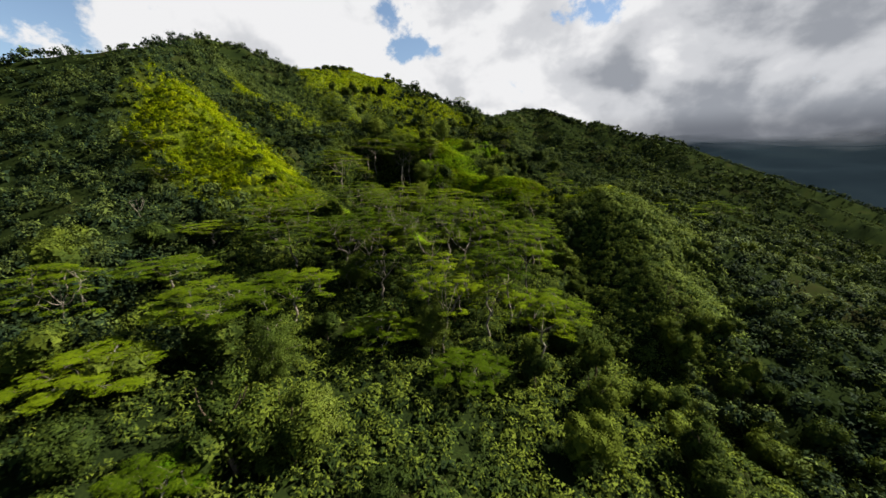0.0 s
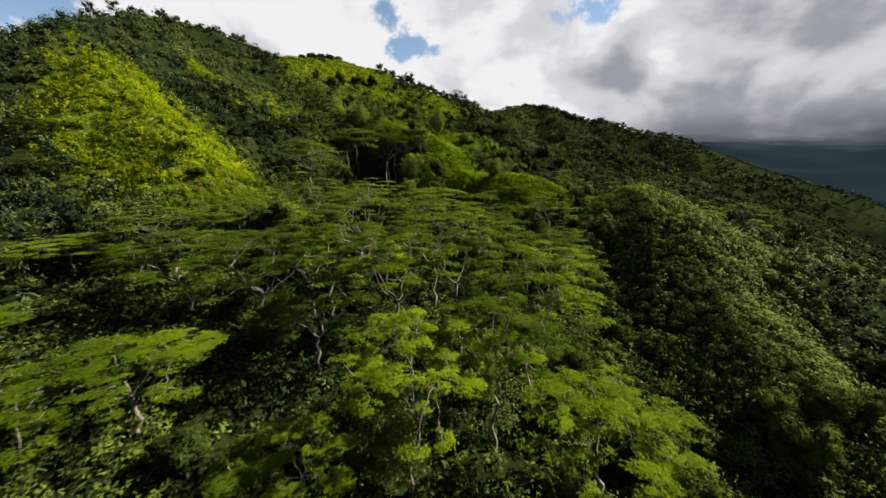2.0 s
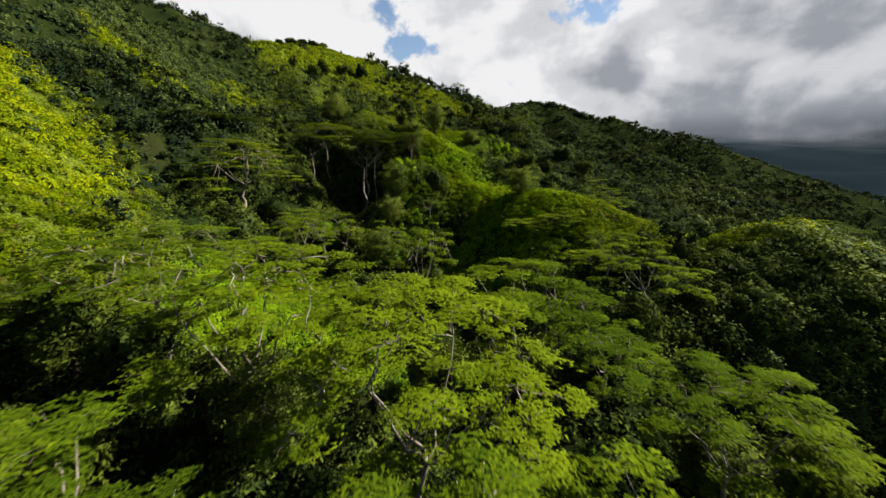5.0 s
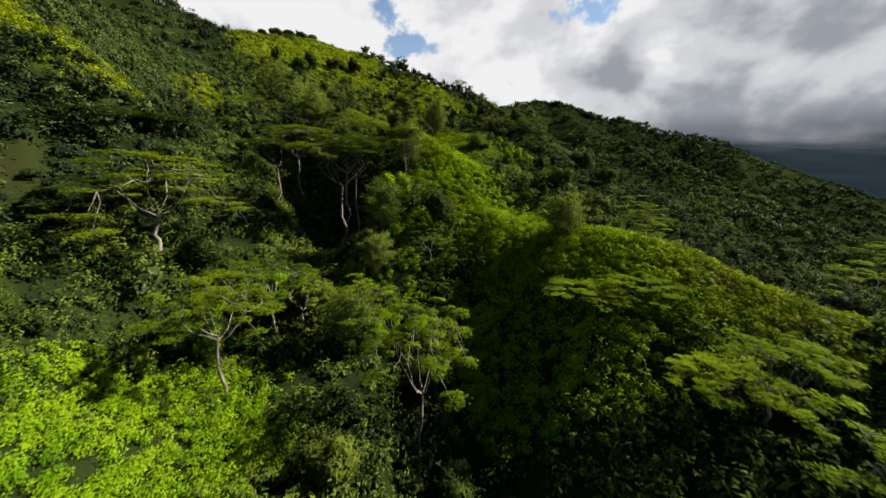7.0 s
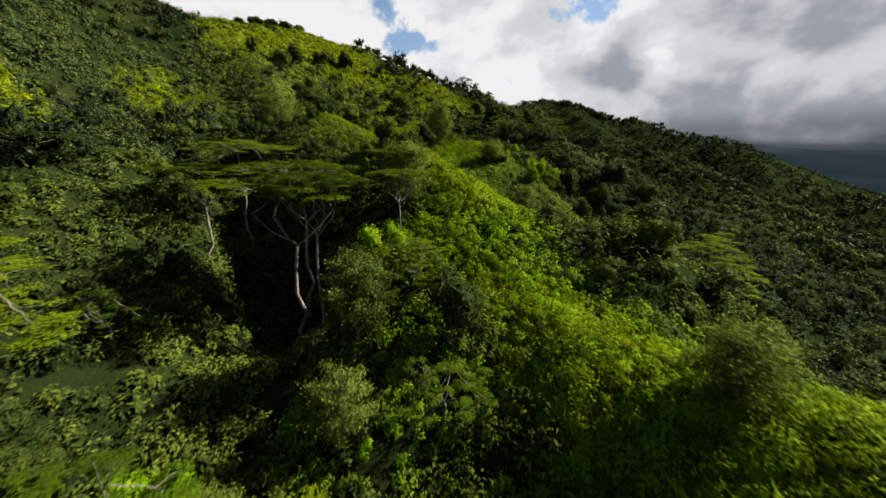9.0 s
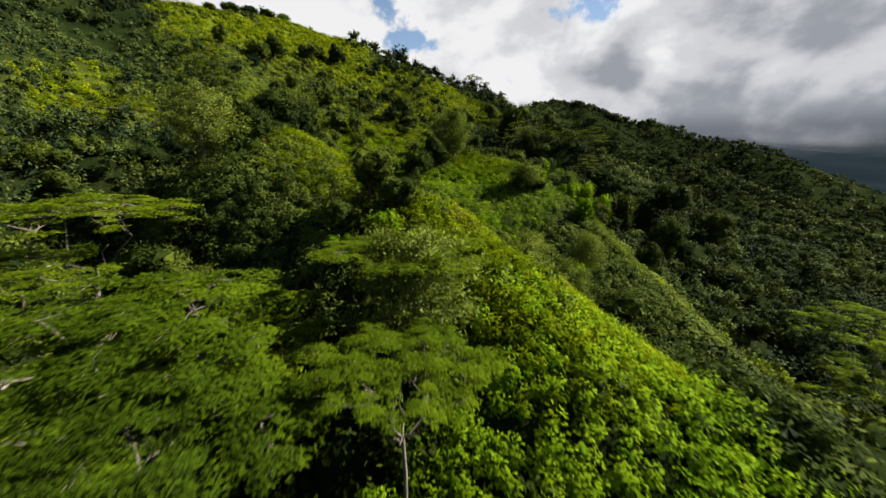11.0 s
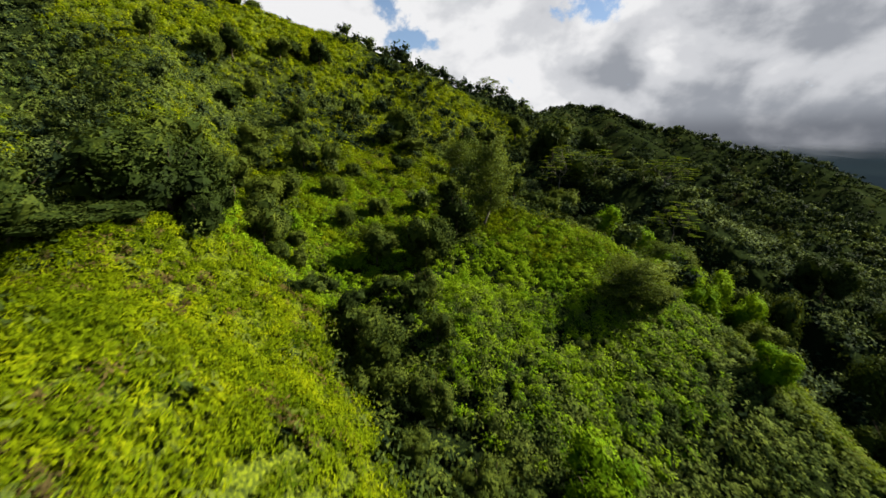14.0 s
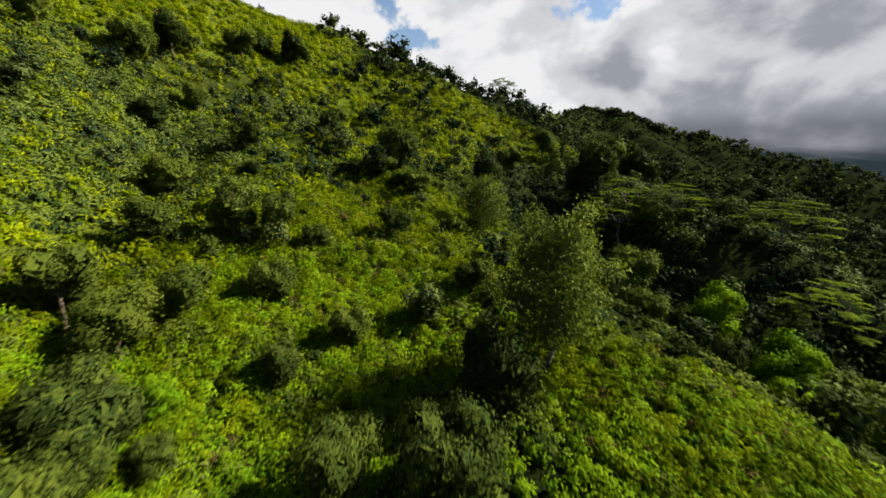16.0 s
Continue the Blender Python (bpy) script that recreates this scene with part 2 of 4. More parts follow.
# ---- shape of the land ----
# every spur: its crest from top to foot (x, y, z), the fall to its left and right (metres down per metre out), the roundness of its crest
SPURS = {
    "main_ridge": ([(-330, 150, 150), (-222, 205, 151.6), (-135, 245, 173.3), (-96, 273, 163.9), (-72, 318, 173.5), (-46, 340, 172.1), (-12, 336, 154.9), (14, 348, 152.9), (45, 385, 144), (62, 446, 156.6), (105, 510, 172), (150, 505, 162.3), (192, 494, 148.9), (240, 540, 126), (330, 600, 80)], 0.49, 0.93, 6),
    "left_spur": ([(-135, 240, 168.4), (-98, 157, 145.1), (-96, 132, 137.1), (-86, 128, 128.6), (-70, 110, 117.8), (-56, 102, 109.8), (-41, 90, 101.6), (-34, 83, 93), (-28, 72, 82)], 0.89, 0.85, 3),
    "left_flank": ([(-98, 157, 143.8), (-76, 154, 128.9), (-58, 136, 113.8), (-50, 129, 105.4), (-41, 120, 96), (-30, 112, 87.5)], 0.97, 0.69, 4),
    "left_back": ([(-120, 260, 162), (-91, 234, 136.9), (-78, 220, 126.6), (-66, 205, 117.8), (-50, 190, 117.5)], 0.64, 0.66, 4),
    "left_foot": ([(-96, 132, 123.2), (-80, 100, 100.1), (-62, 76, 91), (-52, 56, 80), (-40, 36, 68)], 0.23, 0.45, 4),
    "knoll_spur": ([(-72, 262, 148.3), (-50, 228, 126.5), (-36, 208, 121), (-27, 188, 117.2), (-22, 179, 118.2), (-14, 171, 114.1), (-7, 163, 112.2), (0, 155, 106.5), (8, 149, 102.4), (18, 143, 102.4), (30, 135, 90), (46, 124, 80)], 1.2, 0.95, 6),
    "near_spur": ([(0, 155, 106.4), (4, 144, 103.8), (8, 134, 98.3), (15, 123, 97.4), (25, 116, 96.1), (32, 107, 92.6), (41, 96, 89.4), (44, 85, 89.9), (40, 68, 84.2), (34, 54, 74.8), (28, 40, 69.4), (22, 20, 60)], 0.95, 0.82, 5),
    "near_nose": ([(41, 96, 94.8), (55, 91, 88.3), (68, 84, 82), (90, 70, 70)], 0.50, 0.43, 4),
    "round_knoll": ([(-15, 272, 127.9), (-10, 248, 121.3), (0, 234, 117.6), (8, 226, 115.8), (14, 217, 114), (18, 207, 106.7), (22, 201, 103.3), (27, 196, 98.3), (34, 190, 92.6), (42, 183, 86), (56, 172, 75)], 1.05, 0.60, 5),
    "knoll_shoulder": ([(2, 229, 116.2), (1.5, 220, 114.8), (-1.5, 211, 110.9), (-1, 202, 105), (1, 192, 97)], 0.55, 0.62, 5),
    "middle_slope": ([(-46, 340, 168), (-50, 290, 140.8), (-33, 250, 126), (-20, 225, 113.8)], 0.49, 0.48, 8),
    "ridge_slope": ([(-8, 335, 152), (-15, 272, 128.6)], 0.50, 0.43, 8),
    "right_spur": ([(14, 348, 149.2), (28, 280, 125.3), (36, 255, 120.7), (44, 244, 112), (58, 230, 102.9), (75, 212, 90), (98, 190, 76)], 0.58, 0.78, 5),
    "far_spur": ([(45, 385, 143), (62, 320, 118), (84, 262, 97.1), (110, 225, 83), (140, 190, 66)], 0.45, 0.56, 6),
    "farther_spur": ([(125, 505, 168.1), (140, 400, 124.5), (160, 340, 98.1), (190, 300, 82.7), (220, 260, 62)], 0.44, 0.47, 6),
    "outer_spur": ([(192, 494, 148.9), (250, 440, 128), (285, 370, 90), (340, 310, 56), (420, 260, 28)], 0.40, 0.55, 6),
    "right_spur_far": ([(192, 494, 149), (186, 420, 112), (185, 350, 98.6), (215, 310, 77.9)], 0.51, 0.46, 6),
}


def crest_drop(x, y, crest, left, right, rounding):
    """Height of one spur's flanks at the places x, y."""
    best = np.full(x.shape, -1e9)
    for (ax, ay, az), (bx, by, bz) in zip(crest[:-1], crest[1:]):
        dx, dy = bx - ax, by - ay
        length = math.hypot(dx, dy)
        s = np.clip(((x - ax) * dx + (y - ay) * dy) / length ** 2, 0, 1)
        ox, oy = x - ax - s * dx, y - ay - s * dy
        away = np.hypot(ox, oy)
        side = (dx * oy - dy * ox) / length
        fall = np.where(side > 0, left, right)
        h = az + s * (bz - az) - fall * (np.sqrt(away ** 2 + rounding ** 2) - rounding)
        best = np.maximum(best, h)
    return best


# washed-out gullies between the spurs: the line of the bed (x, y), how deep it is cut, how wide
GULLIES = [
    ([(28, 80), (25, 64), (28, 52), (38, 40), (46, 28)], 6.0, 8.0),
    ([(46, 66), (52, 56)], 3.0, 8.0),
    ([(-38, 170), (-29, 158), (-22, 150), (-17, 143)], 6.5, 6.5),
    ([(-25, 113), (-16, 103)], 3.5, 9.0),
    ([(5, 119), (4, 110), (2, 100), (3, 92)], 5.0, 7.0),
    ([(35, 195), (40, 182)], 3.2, 6.0),
    ([(-92, 240), (-84, 230)], 4.0, 10.0),
]


def washed_out(x, y):
    """How deep the gullies are cut at the places x, y."""
    cut = np.zeros(x.shape)
    for bed, deep, wide in GULLIES:
        away = np.full(x.shape, 1e9)
        for (ax, ay), (bx, by) in zip(bed[:-1], bed[1:]):
            dx, dy = bx - ax, by - ay
            s = np.clip(((x - ax) * dx + (y - ay) * dy) / (dx * dx + dy * dy), 0, 1)
            away = np.minimum(away, np.hypot(x - ax - s * dx, y - ay - s * dy))
        cut = np.maximum(cut, deep * np.exp(-(away / wide) ** 2))
    return cut


def valley_floor(x, y):
    """The lowest land between the spurs."""
    h = 54 + 0.2126 * np.minimum(y, 230) + 0.0746 * np.maximum(y - 230, 0) - 0.1394 * x - 0.22 * np.maximum(x - 150, 0)
    return np.clip(h, -20, 150)


def ground(x, y, soft=2.2):
    """Height of the bare land: the spurs blended softly into each other."""
    x, y = np.asarray(x, float), np.asarray(y, float)
    hs = [crest_drop(x, y, *s) for s in SPURS.values()] + [valley_floor(x, y)]
    top = np.max(hs, axis=0)
    return top + soft * np.log(sum(np.exp(np.clip((h - top) / soft, -30, 0)) for h in hs)) - 0.5 - washed_out(x, y)


# ---- the ground: one sheet out to the horizon ----
def value_noise(x, y, seed=0):
    """Smooth noise between -1 and 1 on a unit lattice."""
    ix, iy = np.floor(x), np.floor(y)
    fx, fy = x - ix, y - iy
    fx, fy = fx * fx * (3 - 2 * fx), fy * fy * (3 - 2 * fy)

    def corner(a, b):
        v = np.sin(a * 127.1 + b * 311.7 + seed * 74.7) * 43758.5453
        return 2 * (v - np.floor(v)) - 1

    low = corner(ix, iy) * (1 - fx) + corner(ix + 1, iy) * fx
    high = corner(ix, iy + 1) * (1 - fx) + corner(ix + 1, iy + 1) * fx
    return low * (1 - fy) + high * fy


def land(x, y):
    """The land with its small gullies and bumps."""
    x, y = np.asarray(x, float), np.asarray(y, float)
    h = ground(x, y)
    far = np.clip((y - 180) / 150, 0, 1)
    h = h + 0.9 * value_noise(x / 11, y / 11, 1) + 0.35 * value_noise(x / 4.3, y / 4.3, 2)
    return h + far * (2.2 * value_noise(x / 27, y / 27, 3) + 1.0 * value_noise(x / 13, y / 13, 4))


def mesh_of(name, verts, faces, material, smooth=False, normals=None):
    """A mesh from arrays of places and of faces that all have the same number of corners."""
    me = bpy.data.meshes.new(name)
    verts, faces = np.asarray(verts, np.float32), np.asarray(faces, np.int32)
    k = faces.shape[1]
    me.vertices.add(len(verts))
    me.vertices.foreach_set("co", verts.ravel())
    me.loops.add(faces.size)
    me.loops.foreach_set("vertex_index", faces.ravel())
    me.polygons.add(len(faces))
    me.polygons.foreach_set("loop_start", np.arange(0, faces.size, k, dtype=np.int32))
    me.polygons.foreach_set("use_smooth", np.full(len(faces), smooth))
    if normals is not None:
        soft = me.attributes.new("custom_normal", "FLOAT_VECTOR", "POINT")
        soft.data.foreach_set("vector", np.asarray(normals, np.float32).ravel())
        me.polygons.foreach_set("use_smooth", np.full(len(faces), True))
    me.update(calc_edges=True)
    me.materials.append(material)
    return me


def sheet(name, xs, ys, height, material):
    gx, gy = np.meshgrid(xs, ys)
    gz = height(gx, gy)
    verts = np.stack([gx.ravel(), gy.ravel(), gz.ravel()], 1)
    w = len(xs)
    i = (np.arange(len(ys) - 1)[:, None] * w + np.arange(w - 1)[None, :]).ravel()
    return new(name, mesh_of(name, verts, np.stack([i, i + 1, i + w + 1, i + w], 1), material, True))


def widening(first, last, step, growth):
    out = [first]
    while out[-1] < last:
        out.append(out[-1] + step)
        step *= growth
    return out


xs = [-v for v in reversed(widening(110, 4600, 2, 1.12))] + list(np.arange(-108, -61, 1.4)) + list(np.arange(-60, 60.5, 1.0)) + list(np.arange(62, 109, 1.4)) + list(np.arange(110, 230, 3)) + widening(232, 4600, 5, 1.10)
ys = [-v for v in reversed(widening(32, 3000, 3, 1.25))] + list(np.arange(-30, 20, 1.4)) + list(np.arange(20, 262, 1.0)) + list(np.arange(262.5, 290, 1.4)) + list(np.arange(291, 560, 3)) + widening(562, 4700, 5, 1.09)
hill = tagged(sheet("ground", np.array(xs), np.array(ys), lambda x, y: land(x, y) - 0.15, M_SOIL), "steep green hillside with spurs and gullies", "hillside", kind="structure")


def range_height(x, y):
    crest = crest_drop(x, y, [(700, 2500, 230), (1020, 2150, 262), (1250, 2080, 300), (1700, 1950, 380), (2300, 1700, 420), (3200, 1300, 420), (4200, 700, 420)], 0.45, 0.17, 60)
    folds = 16 * value_noise(x / 330, y / 330, 7) - 14 * np.abs(value_noise(x / 150, y / 240, 8)) - 5 * np.abs(value_noise(x / 60, y / 90, 9))
    # its long foot runs down towards the valley
    foot = 8 + 0.10 * (np.hypot(x, y) - 420) + 0.6 * folds
    return np.where(np.hypot(x, y) < 430, -40, np.maximum(crest + folds, np.minimum(foot, crest + 60 + folds)))


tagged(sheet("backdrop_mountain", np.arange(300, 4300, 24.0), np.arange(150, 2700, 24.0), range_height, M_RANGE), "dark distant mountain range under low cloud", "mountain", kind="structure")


# ---- plants: how each kind is made ----
rng = np.random.default_rng(7)


def unit(v):
    return v / np.maximum(np.linalg.norm(v, axis=1, keepdims=True), 1e-6)


def leaves(places, facing, size, width=0.45, r=None, swell=None, soft=0.8, lie=None):
    """Three-cornered leaves: places, the ways they face, lengths. swell: the way the clump bulges there, which rounds the shading. lie: the way their tips point."""
    r = r or rng
    n = len(places)
    facing = unit(facing)
    swell = facing if swell is None else unit(swell)
    facing = facing * np.where((facing * swell).sum(1, keepdims=True) < 0, -1, 1)
    along = unit(np.cross(facing, unit(r.normal(size=(n, 3))))) if lie is None else unit(lie - facing * (lie * facing).sum(1, keepdims=True))
    across = np.cross(facing, along)
    s = np.asarray(size).reshape(-1, 1) * np.ones((n, 1)) * 0.5
    verts = np.stack([places - along * s - across * s * width, places + along * s, places - along * s + across * s * width], 1)
    verts = verts.reshape(-1, 3)
    return verts, np.arange(3 * n).reshape(-1, 3), np.repeat(unit(soft * swell + (1 - soft) * facing), 3, 0)


def tube(points, radii, sides=6):
    """A tapering limb along a line of points."""
    points = np.asarray(points, float)
    verts, faces = [], []
    for k, p in enumerate(points):
        d = points[min(k + 1, len(points) - 1)] - points[max(k - 1, 0)]
        d /= np.linalg.norm(d) + 1e-9
        a = np.cross(d, (0.31, 0.95, 0.11))
        a /= np.linalg.norm(a) + 1e-9
        b = np.cross(d, a)
        for j in range(sides):
            t = 2 * math.pi * j / sides
            verts.append(p + radii[k] * (a * math.cos(t) + b * math.sin(t)))
    for k in range(len(points) - 1):
        for j in range(sides):
            q = (j + 1) % sides
            faces.append((k * sides + j, k * sides + q, (k + 1) * sides + q, (k + 1) * sides + j))
    return np.array(verts), np.array(faces)


def joined(pieces):
    faces, n = [], 0
    for piece in pieces:
        faces.append(piece[1] + n)
        n += len(piece[0])
    out = [np.concatenate([q[0] for q in pieces]), np.concatenate(faces)]
    return out + [np.concatenate([q[2] for q in pieces])] if len(pieces[0]) == 3 else out


def limb(a, b, r0, r1, r, sag=0.12, steps=5, sides=6):
    a, b = np.asarray(a, float), np.asarray(b, float)
    length = np.linalg.norm(b - a)
    pts = []
    for k in range(steps + 1):
        t = k / steps
        p = a + (b - a) * t
        p[2] += sag * length * math.sin(math.pi * t) * -0.6
        if 0 < k < steps:
            p += r.normal(size=3) * length * 0.03
        pts.append(p)
    return tube(pts, np.linspace(r0, r1, steps + 1), sides)


def plant(name, parts, label, category, group=""):
    """One plant: an empty at its foot with its trunk and crown under it."""
    root = new(name)
    root.empty_display_size = 0.5
    for part_name, (v, f, *soft), material, smooth in parts:
        ob = new(part_name, mesh_of(part_name, v, f, material, smooth, soft[0] if soft else None))
        ob.parent = root
    return tagged(root, label, category, group)


def umbrella_tree(seed, pads=52, leaf=0.25, per_pad=270, fork=0.38, tall=10.0, wide=7.0, layers=0.32, loose=0.2):
    """Flat storeys of feathery leaves on a pale trunk that forks low and spreads wide."""
    r = np.random.default_rng(seed)
    wood, pieces = [], []
    foot, crotch = np.array([0, 0, -0.8]), np.array([r.normal() * 0.3, r.normal() * 0.3, tall * fork])
    wood.append(limb(foot, crotch, 0.22, 0.13, r, 0.0))
    mains, joints = [], []
    for k in range(5):
        a = 2 * math.pi * (k + r.uniform(-0.3, 0.3)) / 5
        end = crotch + np.array([math.cos(a) * wide * 0.42, math.sin(a) * wide * 0.42, tall * (0.92 - fork) * r.uniform(0.4, 0.75)])
        wood.append(limb(crotch, end, 0.075, 0.04, r, 0.18))
        mains.append(end)
    for k in range(pads):
        rho = math.sqrt((k + 0.5) / pads) * wide * 0.88
        a = k * 2.39996 + r.uniform(-0.4, 0.4)
        drop = layers * tall * (rho / wide) ** 2 * r.uniform(0.6, 1.15) + tall * loose * r.integers(0, 4) / 3 + tall * r.uniform(0, 0.02)
        c = np.array([math.cos(a) * rho, math.sin(a) * rho, tall - drop])
        size = wide * r.uniform(0.11, 0.23)
        n = int(per_pad * r.uniform(0.8, 1.2) * (size / (0.155 * wide)) ** 1.6)
        # each storey is a fan of feathery sprays round the end of its bough
        fans = r.integers(6, 10)
        fan_turn, fan_long = r.uniform(0, 2 * math.pi, fans), r.uniform(0.6, 1.15, fans)
        which, q = r.integers(0, fans, n), np.sqrt(r.uniform(0, 1, n))
        u, w = q * fan_long[which] * size, r.normal(size=n) * 0.17 * size * (0.5 + q)
        ca, sa = np.cos(fan_turn[which]), np.sin(fan_turn[which])
        off = np.stack([u * ca - w * sa, u * sa + w * ca, r.normal(size=n) * 0.032 * size + size * (0.08 - 0.13 * q ** 2)], 1)
        face = np.stack([r.normal(size=n) * 0.20, r.normal(size=n) * 0.20, np.ones(n)], 1)
        swell = off / size * 0.45 + np.array([0, 0, 0.9])
        pieces.append(leaves(c + off, face, leaf * r.uniform(0.6, 1.3, n), 0.40, r, swell, 0.6))
        near = min(mains + [q for q in joints if np.hypot(q[0], q[1]) < rho - 0.1 * wide], key=lambda e: np.linalg.norm((e - c) * np.array([1, 1, 0.7])))
        under = c - np.array([0, 0, 0.04 * size])
        wood.append(limb(near, under, 0.05, 0.015, r, 0.05, 4, 4))
        joints.append(near + (under - near) * 0.7 - np.array([0, 0, 0.12]))
        for f in range(0, fans, 3):
            e = c + np.array([math.cos(fan_turn[f]), math.sin(fan_turn[f]), -0.02]) * size * fan_long[f] * 0.7
            wood.append(limb(under, e, 0.02, 0.008, r, 0.0, 2, 4))
    return plant("tree", [("trunk", joined(wood), M_BARK, True), ("crown", joined(pieces), M_UMBRELLA, False)],
                 "umbrella-crowned tree with flat leafy storeys and pale forked trunk", "tree", "umbrella trees on the slope"), tall, wide


def bush_leaves(r, lobes, wide, tall, leaf, count, base=0.0):
    pieces = []
    for k in range(lobes):
        a, rho = r.uniform(0, 2 * math.pi), math.sqrt(r.uniform(0, 1)) * wide * 0.62
        size = wide * r.uniform(0.30, 0.55)
        c = np.array([math.cos(a) * rho, math.sin(a) * rho, base + (tall - base) * r.uniform(0.24, 0.72)])
        n = int(count * r.uniform(0.7, 1.3))
        d = unit(r.normal(size=(n, 3)) + np.array([0, 0, 0.45]))
        depth = r.uniform(0.62, 1.05, n)[:, None]
        place = c + d * depth * np.array([size, size, min(size, (tall - base) * 0.34)])
        face = d + r.normal(size=(n, 3)) * 0.55 + np.array([0, 0, 0.35])
        pieces.append(leaves(place, face, leaf * r.uniform(0.6, 1.35, n), 0.55, r, d + 0.35 * (c - np.array([0, 0, tall * 0.5])) / wide))
        # the close inner leafage that no light comes through
        d = unit(r.normal(size=(16, 3)))
        deep = np.array([size, size, min(size, (tall - base) * 0.34)])
        pieces.append(leaves(c + d * deep * 0.48, d, 0.9 * size * np.ones(16), 0.8, r, d))
    return joined(pieces)


def broad_tree(seed, tall=8.0, wide=3.6, leaf=0.25, lobes=15, count=340, material=None, label="dense round-crowned broadleaf tree in dark green leaf"):
    r = np.random.default_rng(seed)
    crotch = np.array([r.normal() * 0.2, r.normal() * 0.2, tall * 0.35])
    wood = [limb((0, 0, -0.8), crotch, 0.22, 0.15, r, 0.0)]
    for k in range(5):
        a = 2 * math.pi * k / 5 + r.uniform(-0.4, 0.4)
        wood.append(limb(crotch, crotch + np.array([math.cos(a) * wide * 0.5, math.sin(a) * wide * 0.5, tall * 0.32]), 0.10, 0.03, r, 0.1))
    return plant("tree", [("trunk", joined(wood), M_BARK_DARK, True), ("crown", bush_leaves(r, lobes, wide, tall, leaf, count, tall * 0.02), material or M_BROAD, False)], label, "tree", "broadleaf trees on the slope"), tall, wide


def airy_tree(seed, tall=9.0, wide=3.0):
    """A slender tree with loose plumes of fine leaf along rising boughs."""
    r = np.random.default_rng(seed)
    top = np.array([r.normal() * 0.3, r.normal() * 0.3, tall * 0.93])
    wood, pieces = [limb((0, 0, -0.8), top, 0.20, 0.03, r, 0.0, 8)], []
    for k in range(34):
        f = 0.16 + 0.80 * (k + 0.5) / 34
        a = k * 2.39996
        reach = wide * (0.45 + 0.75 * math.sin(math.pi * min(1, f * 0.95))) * r.uniform(0.6, 1.1)
        s = np.array([0, 0, tall * f * 0.9])
        e = s + np.array([math.cos(a) * reach, math.sin(a) * reach, tall * r.uniform(0.05, 0.16)])
        wood.append(limb(s, e, 0.05, 0.015, r, 0.0, 3, 4))
        n = 480
        t = r.uniform(0.25, 1.1, n)[:, None]
        place = s + (e - s) * t + r.normal(size=(n, 3)) * np.array([0.42, 0.42, 0.34]) * (tall / 9)
        out = place - np.array([0, 0, tall * 0.5])
        pieces.append(leaves(place, r.normal(size=(n, 3)) + np.array([0, 0, 0.6]), 0.25 * r.uniform(0.6, 1.3, n), 0.5, r, unit(out * np.array([1, 1, 0.4])) + r.normal(size=(n, 3)) * 0.5))
    return plant("tree", [("trunk", joined(wood), M_BARK, True), ("crown", joined(pieces), M_AIRY, False)], "slender airy tree with loose grey-green foliage", "tree", "slender trees on the spurs"), tall, wide


def bush(seed, tall=2.2, wide=1.7, leaf=0.21, lobes=8, count=170, material=None, label="low rounded shrub on the hillside"):
    r = np.random.default_rng(seed)
    v, f, soft = bush_leaves(r, lobes, wide, tall, leaf, count, 0.0)
    ob = new("shrub", mesh_of("shrub", v, f, material or M_SHRUB, True, soft))
    return tagged(ob, label, "shrub", "shrubs on the slope"), tall, wide


def bare_tree(seed, tall=7.0, wide=4.0):
    """A leafless, bleached tree."""
    r = np.random.default_rng(seed)
    crotch = np.array([0.2, 0, tall * 0.3])
    wood = [limb((0, 0, -0.6), crotch, 0.22, 0.16, r, 0.0)]
    for k in range(6):
        a = 2 * math.pi * k / 6 + r.uniform(-0.4, 0.4)
        e = crotch + np.array([math.cos(a) * wide * r.uniform(0.4, 0.9), math.sin(a) * wide * r.uniform(0.4, 0.9), tall * r.uniform(0.35, 0.7)])
        wood.append(limb(crotch, e, 0.11, 0.04, r, 0.15))
        for _ in range(3):
            wood.append(limb(e, e + r.normal(size=3) * np.array([1.2, 1.2, 0.7]) + np.array([0, 0, 0.7]), 0.04, 0.012, r, 0.0, 3, 4))
    v, f = joined(wood)
    ob = new("dead_tree", mesh_of("dead_tree", v, f, M_BARK, True))
    return tagged(ob, "bleached leafless tree with spreading grey branches", "dead tree"), tall, wide


# ---- where the plants stand ----
PATH_Y = [0, 22, 46, 72, 90, 125, 144, 169, 196]
PATH_X = [0, 2, 2.4, 1.2, 0, -2.8, -4.6, -6.7, -8.5]
PATH_Z = [100, 98.8, 100.2, 103.2, 106.5, 112.6, 117.2, 123, 129.3]


def in_the_way(x, y, top, wide):
    """Whether a plant would reach the line of flight."""
    return y < 200 and abs(x - np.interp(y, PATH_Y, PATH_X)) < 1.35 * wide + 3 and top > np.interp(y, PATH_Y, PATH_Z) - 6.0


USED = set()


